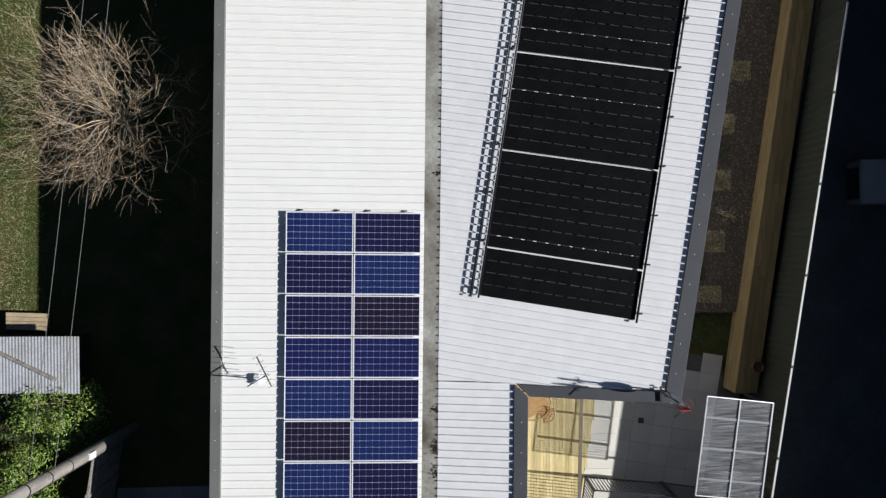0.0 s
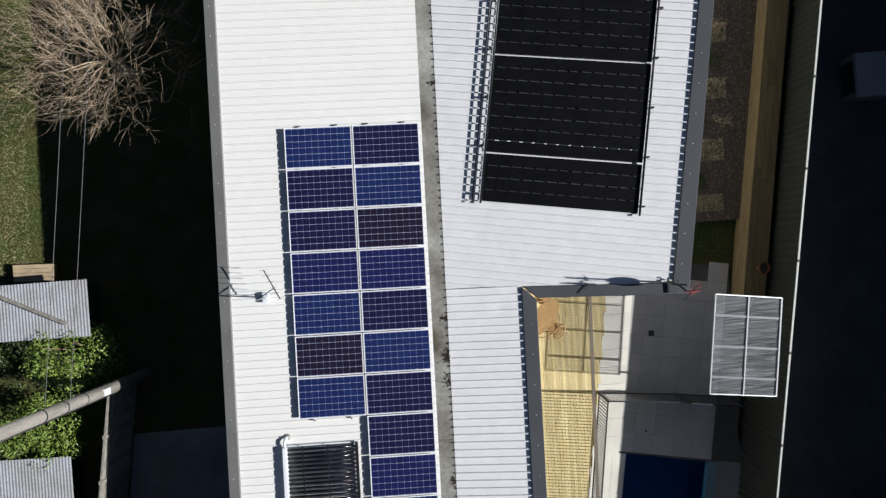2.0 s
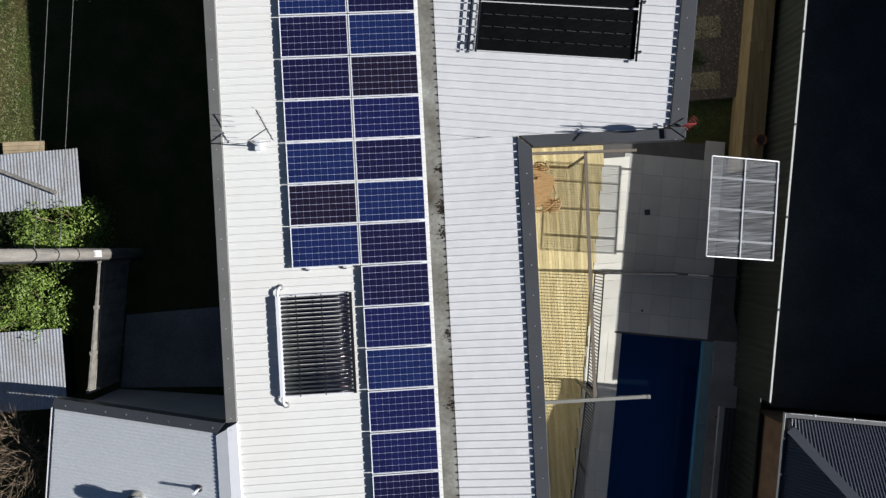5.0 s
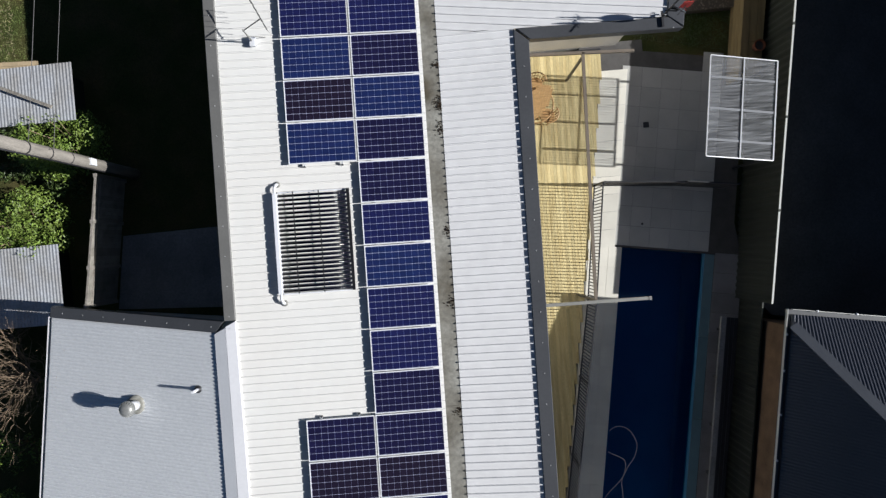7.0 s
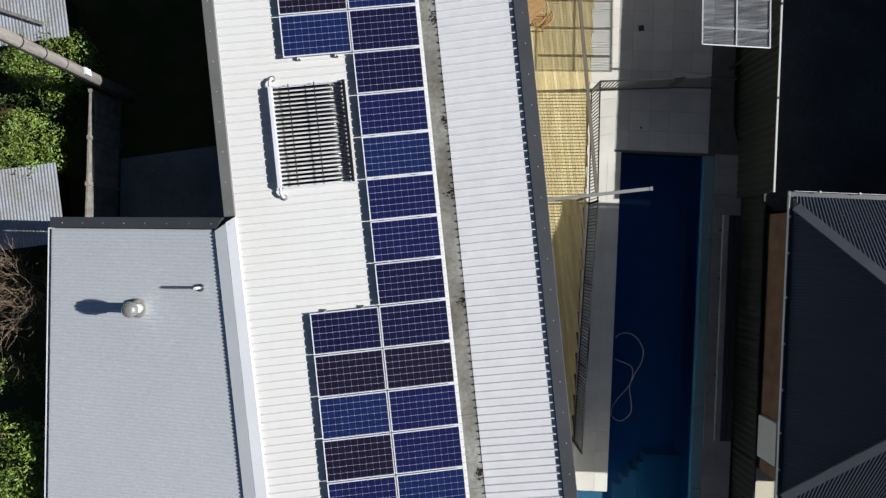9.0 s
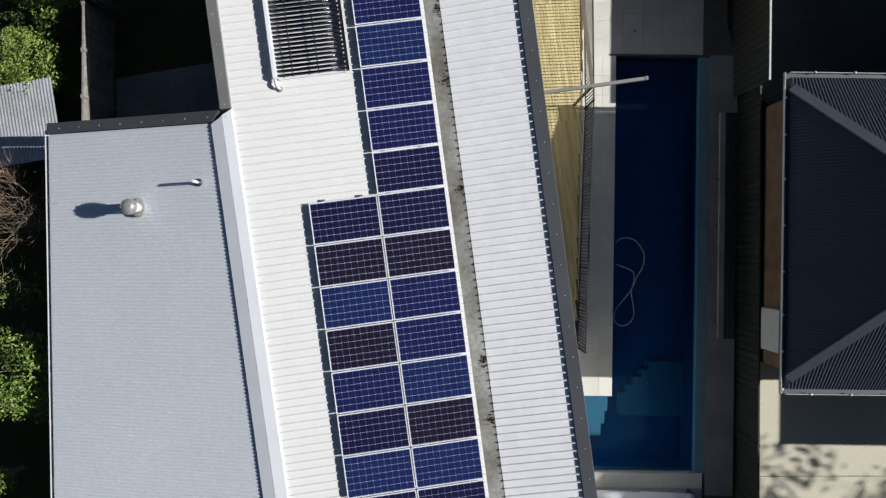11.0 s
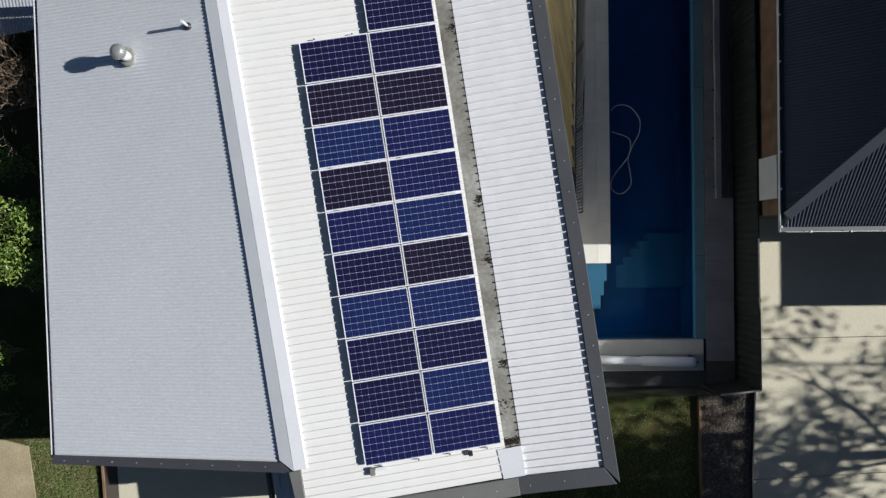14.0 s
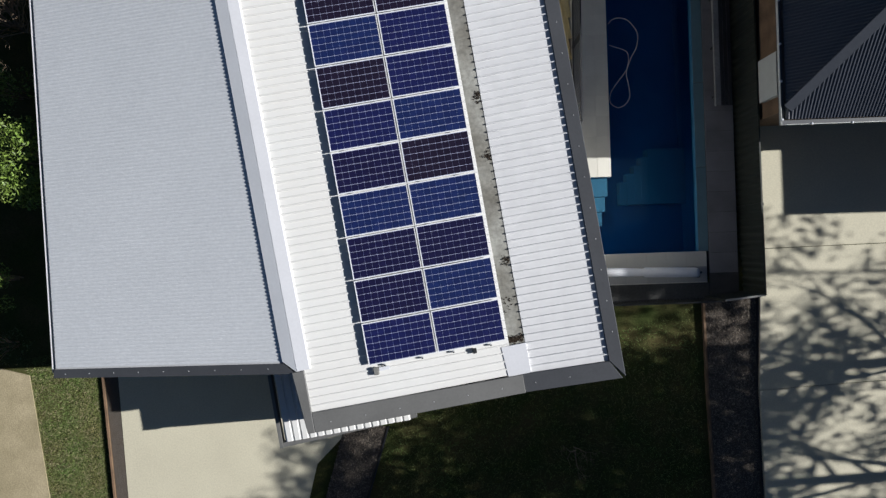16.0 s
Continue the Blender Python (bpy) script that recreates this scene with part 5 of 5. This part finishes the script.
scatter("bark_chips", [(((6.5, -2.0), (9.2, -2.0), (10.6, 8.6), lambda x, y: 0.203 + 0.15 * smooth(6.5, 9.5, x)), 0.5), (((6.5, -2.0), (10.6, 8.6), (8.3, 8.6), lambda x, y: 0.203 + 0.15 * smooth(6.5, 9.5, x)), 0.5)], 12000, 0.035, M_CHIP, "brown bark chips on garden bed", "mulch", 26, 0.03, False)
scatter("bark_chips", [(((-6.0, -24.7), (-4.75, -24.9), (-6.6, -28.5), 0.072), 0.5), (((-6.0, -24.7), (-6.6, -28.5), (-8.1, -29), 0.072), 0.5)], 5000, 0.03, M_CHIP, "dark bark chips on bed", "mulch", 27, 0.03, False)
for k, (x, y, w, h) in enumerate(((8.15, 2.0, 1.25, 0.62), (8.0, 0.15, 1.15, 0.65), (8.35, 3.7, 1.1, 0.55), (7.9, -1.45, 1.1, 0.5), (8.9, 5.3, 1.0, 0.6))):
    zf = lambda x, y: 0.206 + 0.15 * smooth(6.5, 9.5, x)
    scatter("straw_patch", [(((x - w / 2, y - h / 2), (x + w / 2, y - h / 2), (x + w / 2, y + h / 2), zf), 0.5), (((x - w / 2, y - h / 2), (x + w / 2, y + h / 2), (x - w / 2, y + h / 2), zf), 0.5)], 1500, 0.034, M_STRAW, "pale patch of dry straw on the mulch", "straw", 30 + k, 0.05, False)
for k, (x, y) in enumerate(((7.85, 1.2), (7.75, -0.75), (8.5, 2.95))):
    scatter("low_plant", [(((x - 0.25, y - 0.2), (x + 0.25, y - 0.2), (x, y + 0.3), 0.25), 1.0)], 420, 0.07, M_LEAFD, "low green plant in the garden bed", "plant", 40 + k, 0.16)
scatter("dry_grass", [(((-12.4, 8), (-16, 8), (-15.5, -2), gz), 0.5), (((-12.6, 8), (-15.5, -2), (-12.8, -2), gz), 0.5)], 9000, 0.06, M_STRAW, "yellowed grass through the side lawn", "grass", 50, 0.05)
scatter("dry_grass", [(((-12.9, -21), (-15, -21), (-15.1, -25.5), gz), 0.5), (((-12.9, -21), (-15.1, -25.5), (-13.4, -25.5), gz), 0.5)], 6000, 0.05, M_STRAW, "yellowed grass through the lawn strip", "grass", 51, 0.05)
slabs("worn_patch", [[(-13.75, 0.7), (-13.9, 0.2), (-13.72, -0.6), (-13.85, -1.5), (-14.4, -1.9), (-15, -1.6), (-15.2, 1.0), (-14.4, 1.2)]], lambda x, y: ground_z(x, y) + 0.03, M_SAND, "worn sandy patch in the side lawn", "path")


# ---- trees, shrubs and the west side ----
def leaf_cloud(clumps, n, size, seed, flat=0.5):
    """Leaves as small bent blades in the outer part of many clumps (x, y, z, radius)."""
    r = np.random.RandomState(seed)
    V, F = [], []
    for cx, cy, cz, cr in clumps:
        m = int(n * cr * cr)
        d = r.normal(size=(m, 3))
        d /= np.linalg.norm(d, axis=1)[:, None]
        rad = cr * (0.45 + 0.6 * r.rand(m) ** 0.6)
        P = d * rad[:, None] * (1, 1, 0.85) + (cx, cy, cz)
        for p, nrm in zip(P, d):
            a = r.normal(size=3)
            a -= a.dot(nrm) * nrm * flat
            a /= np.linalg.norm(a)
            b = np.cross(nrm + r.normal(size=3) * 0.45, a)
            b /= np.linalg.norm(b) + 1e-9
            s = size * (0.6 + 0.8 * r.rand())
            k = len(V)
            V += [tuple(p - a * s), tuple(p + b * s * 0.42), tuple(p + a * s), tuple(p - b * s * 0.42)]
            F.append((k, k + 1, k + 2, k + 3))
    return V, F


def leaves(name, clumps, n, size, seed, material, parent):
    V, F = leaf_cloud(clumps, n, size, seed)
    me = bpy.data.meshes.new(name)
    me.from_pydata(V, [], F)
    me.materials.append(material)
    ob = new(name, me)
    ob.parent = parent
    ob.matrix_parent_inverse = base_of(parent).inverted()
    return ob


def clumps_round(x, y, z, rx, ry, rz, n, cr, seed):
    r = random.Random(seed)
    out = []
    for _ in range(n):
        a, u = r.uniform(0, math.tau), r.random() ** 0.5
        h = r.uniform(-0.5, 0.9) * math.sqrt(max(0.05, 1 - u * u))
        out.append((x + rx * u * math.cos(a), y + ry * u * math.sin(a), z + rz * h, cr * r.uniform(0.6, 1.25)))
    return out


def limbs(bm, r, start, way, length, radius, depth, spread=0.55, lift=0.15, kids=(3, 4), taper=0.62, sides=5, bend=0.13, least=0.004):
    """A limb that bends, thins and forks."""
    pts, rad = [Vector(start)], [radius]
    d = Vector(way).normalized()
    seg = 4
    for i in range(seg):
        d = (d + Vector((r.gauss(0, bend), r.gauss(0, bend), r.gauss(0, 0.09) + lift * 0.12))).normalized()
        pts.append(pts[-1] + d * (length / seg))
        rad.append(radius * (1 - 0.5 * (i + 1) / seg))
    tube(bm, pts, rad, sides if radius > 0.012 else 3, caps=False)
    if depth <= 0:
        return
    for _ in range(r.randint(*kids)):
        k = r.choice((2, 3, 4, 4))
        side = Vector((r.gauss(0, 1), r.gauss(0, 1), r.gauss(0, 0.55))).normalized()
        limbs(bm, r, pts[k], d * (1 - spread) + side * spread + Vector((0, 0, lift)), length * r.uniform(0.55, 0.85), max(least, rad[k] * taper), depth - 1, spread, lift, kids, taper, sides, bend, least)


def bare_tree():
    x, y = -9.15, 3.80
    z = ground_z(x, y)
    t = thing("bare_tree", (x, y, z), "leafless tree with a dense round crown of pale twigs", "tree")
    r = random.Random(19)
    bm = bmesh.new()
    tube(bm, [(x, y, z - 0.1), (x + 0.02, y, z + 0.9), (x + 0.05, y + 0.03, z + 1.7)], [0.17, 0.13, 0.12], 8)
    part("trunk", bm, M_TWIG, t, "grey-brown trunk")
    bm = bmesh.new()
    for k in range(26):
        a = k * 2.399 + r.uniform(-0.2, 0.2)
        e = 0.15 + 1.25 * (k / 25) + r.uniform(-0.15, 0.15)
        limbs(bm, r, (x + 0.05, y + 0.03, z + r.uniform(1.3, 1.75)), (math.cos(a) * math.cos(e), math.sin(a) * math.cos(e), math.sin(e) + 0.15), r.uniform(1.2, 1.75), 0.022, 3, 0.44, 0.14, (4, 4), 0.6, 5, 0.17, 0.0034)
    ob = part("crown", bm, M_TWIG, t, "dense pale grey-brown twigs")
    ob["kind"] = "stuff"


bare_tree()


def shrub(name, label, x, y, rx, ry, h, n, cr, seed, material, dens=1100, size=0.043, zb=None):
    z = low_z(x, y) if zb is None else zb
    t = thing(name, (x, y, z), label, "shrub")
    r = random.Random(seed)
    for k in range(7):
        a = r.uniform(0, math.tau)
        bm = tube(bmesh.new(), [(x + 0.05 * math.cos(a), y + 0.05 * math.sin(a), z - 0.05), (x + 0.3 * rx * math.cos(a), y + 0.3 * ry * math.sin(a), z + h * 0.45), (x + 0.7 * rx * math.cos(a), y + 0.7 * ry * math.sin(a), z + h * 0.8)], [0.03, 0.02, 0.008], 5)
        part("stem", bm, M_TWIGB, t, "brown stem")
    leaves("foliage", clumps_round(x, y, z + h * 0.6, rx, ry, h * 0.42, n, cr, seed), dens, size, seed, material, t)
    return t


shrub("shrub", "green leafy shrub beside the tin shed", -10.95, -4.55, 1.05, 0.8, 3.2, 48, 0.34, 41, M_LEAF)
shrub("shrub", "mixed olive-green shrub below the power pole", -12.7, -4.6, 1.3, 0.75, 2.2, 40, 0.34, 42, M_LEAFD)
shrub("shrub", "bright green rounded shrub beside the power pole", -12.6, -6.75, 1.5, 0.95, 2.5, 60, 0.34, 43, M_LEAF)
shrub("shrub", "dark green shrub in shade below the power pole", -11.2, -5.6, 0.8, 0.35, 1.7, 14, 0.28, 44, M_LEAFD)
shrub("shrub", "tall glossy green shrub beside the garage gutter", -12.9, -15.3, 1.0, 1.15, 3.5, 46, 0.34, 45, M_LEAF, size=0.052)
shrub("shrub", "olive-green shrub beside the garage", -13.35, -13.1, 0.9, 0.6, 2.9, 16, 0.3, 46, M_LEAF, 700)
shrub("shrub", "green shrub at the lawn's end", -14.6, -18.4, 0.7, 0.9, 2.8, 22, 0.32, 47, M_LEAF)
shrub("shrub", "sparse dark shrub beside the lawn", -15.1, -20.3, 0.7, 0.5, 1.3, 16, 0.28, 48, M_LEAFD, 420)


def twiggy(name, label, x, y, h, rr, seed, material, n=12):
    z = ground_z(x, y)
    t = thing(name, (x, y, z), label, "shrub")
    r = random.Random(seed)
    bm = bmesh.new()
    for k in range(n):
        a = r.uniform(0, math.tau)
        e = r.uniform(0.5, 1.3)
        limbs(bm, r, (x, y, z + h * r.uniform(0.0, 0.4)), (math.cos(a) * math.cos(e), math.sin(a) * math.cos(e), math.sin(e)), rr * r.uniform(0.6, 0.9), 0.022, 3, 0.45, 0.2, (3, 3), 0.6, 4)
    ob = part("twig_tangle", bm, material, t, "tangle of thin bare twigs")
    ob["kind"] = "stuff"
    return t


twiggy("bare_shrub", "brown leafless shrub beside the garage", -12.85, -11.3, 2.4, 1.8, 51, M_TWIGB, 26)
twiggy("bare_shrub", "brown leafless shrub behind the tin shed", -13.5, -9.9, 2.0, 1.1, 52, M_TWIGB, 9)
twiggy("bare_shrub", "thin dead sapling in garden bed", 8.5, 3.9, 1.0, 0.5, 53, M_TWIG, 3)
twiggy("bare_shrub", "thin dead sapling in garden bed", 8.3, 1.1, 1.0, 0.4, 54, M_TWIG, 3)
twiggy("bare_shrub", "thin dead sapling on the front lawn", 0.6, -26.6, 1.0, 0.6, 55, M_TWIGB, 3)


def tin_shed(x0, x1, y0, y1, zr, label, seed, ribs_along_y=True, slope=0.06):
    t = thing("tin_shed", ((x0 + x1) / 2, (y0 + y1) / 2, -0.6), label, "shed", "tin sheds")
    F = pose(x0, y0, 0, 0, 0, 90)
    bm = sheet(bmesh.new(), F, -(x1 - x0), 0.0, lambda v: 0.0, lambda v: y1 - y0, lambda x, y: zr + slope * (x1 - x) * -1, 0.095, ORB)
    part("roof_sheet", bm, M_OLDROOF, t, "weathered grey corrugated iron")
    part("shed_wall", prism(bmesh.new(), [(x0 + 0.1, y0 + 0.1), (x1 - 0.55, y0 + 0.1), (x1 - 0.55, y1 - 0.1), (x0 + 0.1, y1 - 0.1)], -0.75, zr - slope * (x1 - x0) - 0.02), M_FENCE, t)
    return t


sh = tin_shed(-15.5, -10.28, -3.95, -2.33, 1.66, "small tin shed with weathered corrugated iron roof", 1)
part("batten", bar(bmesh.new(), (-13.0, -2.55, 1.62), (-10.9, -3.55, 1.72), 0.09, 0.05), M_GREYWOOD, sh, "grey timber batten lying across")
s2 = tin_shed(-15.5, -11.18, -9.6, -7.35, 1.52, "old tin shed with pale patched iron roof", 2)
t = thing("timber_crate", (-12.4, -2.1, -0.6), "stack of rough brown boards behind the shed", "boards")
for k in range(4):
    part("board", bar(bmesh.new(), (-13.2, -2.0 - 0.13 * k + 0.2, 0.3), (-11.95, -2.05 - 0.13 * k + 0.2, 0.32 + 0.02 * k), 0.12, 0.04), M_PLY, t)
for x in (-13.1, -12.1):
    part("crate_post", box(bmesh.new(), x - 0.05, x + 0.05, -2.25, -1.8, -0.65, 0.29), M_WOOD, t)


def power_pole():
    x, y = -9.52, -5.36
    z = low_z(x, y)
    t = thing("power_pole", (x, y, z), "tall weathered grey timber power pole", "pole")
    part("shaft", tube(bmesh.new(), [(x, y, z - 0.2), (x, y, z + 4), (x, y, z + 8.6)], [0.17, 0.16, 0.135], 14), M_GREYWOOD, t)
    part("number_plate", box(bmesh.new(), x + 0.10, x + 0.19, y - 0.09, y + 0.09, z + 3.25, z + 3.55), M_WHITEP, t, "plain white plate")
    part("crossarm", bar(bmesh.new(), (x, y - 0.9, z + 8.2), (x, y + 0.9, z + 8.2), 0.1, 0.12), M_GREYWOOD, t)
    part("conduit", tube(bmesh.new(), [(x + 0.05, y - 0.17, z), (x + 0.05, y - 0.16, z + 5), (x, y - 0.16, z + 8)], 0.022, 6), M_STEELD, t, "dark cable conduit")
    for k in range(3):
        part("pole_band", lathe(bmesh.new(), (x, y, z + 4.3 + 0.9 * k), [(0.165, 0.0), (0.165, 0.03)], 14), M_STEELD, t)
    return (x, y, z)


px_, py_, pz_ = power_pole()
for k, (a, b) in enumerate((((-9.78, -5.25, 4.9), (-7.3, 14, 5.2)), ((-9.25, -5.3, 4.8), (-6.7, 14, 5.2)))):
    A, B = Vector(a), Vector(b)
    pts = [A.lerp(B, i / 14) - Vector((0, 0, 0.5 * (i / 14) * (1 - i / 14))) for i in range(15)]
    pts = [Vector((px_, py_, a[2]))] + pts
    solo("overhead_cable", tube(bmesh.new(), pts, 0.007, 5), M_WIRE, "thin grey overhead cable from the power pole", "cable", "overhead cables")


def paling_fence():
    t = thing("paling_fence", (-10.1, -7.3, -0.6), "grey timber paling fence with pale top capping", "fence")
    A, B = Vector((-9.84, -5.55, 0)), Vector((-10.42, -9.15, 0))
    n = 34
    d = (B - A) / n
    me = mesh_of("paling", box(bmesh.new(), -0.01, 0.01, -0.052, 0.052, -0.7, 1.72), M_PALING)
    for i in range(n):
        p = A + d * (i + 0.5)
        piece("paling", me, t, pose(p.x, p.y, 0, 0, 0, -9))
    part("fence_capping", bar(bmesh.new(), A + Vector((0, 0, 1.76)), B + Vector((0, 0, 1.76)), 0.055, 0.035), M_GREYWOOD, t, "pale timber capping")
    part("fence_rail", bar(bmesh.new(), A + Vector((0.03, 0, 1.5)), B + Vector((0.03, 0, 1.5)), 0.04, 0.05), M_GREYWOOD, t)
    for i in (0, 12, 24, 34):
        p = A + d * i
        part("post", box(bmesh.new(), p.x - 0.05, p.x + 0.05, p.y - 0.05, p.y + 0.05, -0.7, 1.8), M_GREYWOOD, t)


paling_fence()


# ---- unseen trees and a block, added east of the view to shade it ----
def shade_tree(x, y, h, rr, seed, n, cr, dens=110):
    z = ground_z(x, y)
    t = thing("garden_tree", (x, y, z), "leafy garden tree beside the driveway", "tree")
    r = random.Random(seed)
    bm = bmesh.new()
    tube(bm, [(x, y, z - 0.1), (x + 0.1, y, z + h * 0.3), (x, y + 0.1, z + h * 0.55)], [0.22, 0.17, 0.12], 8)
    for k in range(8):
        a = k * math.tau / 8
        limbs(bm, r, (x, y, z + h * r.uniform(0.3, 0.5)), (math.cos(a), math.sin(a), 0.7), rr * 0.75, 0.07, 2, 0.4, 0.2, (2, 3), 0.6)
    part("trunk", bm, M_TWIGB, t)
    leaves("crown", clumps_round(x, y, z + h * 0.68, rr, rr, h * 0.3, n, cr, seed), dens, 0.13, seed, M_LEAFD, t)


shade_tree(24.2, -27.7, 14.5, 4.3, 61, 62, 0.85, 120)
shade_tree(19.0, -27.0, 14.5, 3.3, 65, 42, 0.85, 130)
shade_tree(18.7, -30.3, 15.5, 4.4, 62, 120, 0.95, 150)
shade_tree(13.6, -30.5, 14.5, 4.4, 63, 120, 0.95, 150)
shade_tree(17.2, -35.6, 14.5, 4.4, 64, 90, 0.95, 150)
# unseen tree added so its crown shades the paving south of the pool
t = thing("garden_tree", (26.1, -25.6, 0.3), "unseen tall tree with small high crown, added as shade caster", "tree")
bm = tube(bmesh.new(), [(26.1, -25.6, 0.1), (26.0, -25.4, 7), (25.9, -24.8, 13.6)], [0.12, 0.06, 0.035], 8)
for k in range(6):
    tube(bm, [(25.95, -24.9, 12.9), (25.9 + 0.8 * math.cos(k), -24.1 + 0.8 * math.sin(k), 14.2)], [0.05, 0.015], 5)
part("trunk", bm, M_TWIGB, t)
leaves("crown", clumps_round(25.9, -24.15, 14.3, 1.0, 0.75, 1.0, 60, 0.42, 72), 420, 0.12, 72, M_LEAFD, t)
# block out of view, sized to keep the side yard in shadow
t = thing("neighbour_house", (19, 2, 0.9), "unseen brick block added to shade the neighbour's side yard", "house")
part("wall", prism(bmesh.new(), [(15.6, 14), (24, 14), (24, -13.6), (15.6, -13.6)], 0.3, 5.3), M_BRICK, t)
part("roof", prism(bmesh.new(), [(15.3, 14.3), (24.3, 14.3), (24.3, -13.9), (15.3, -13.9)], 5.301, 5.5), M_NROOF, t)
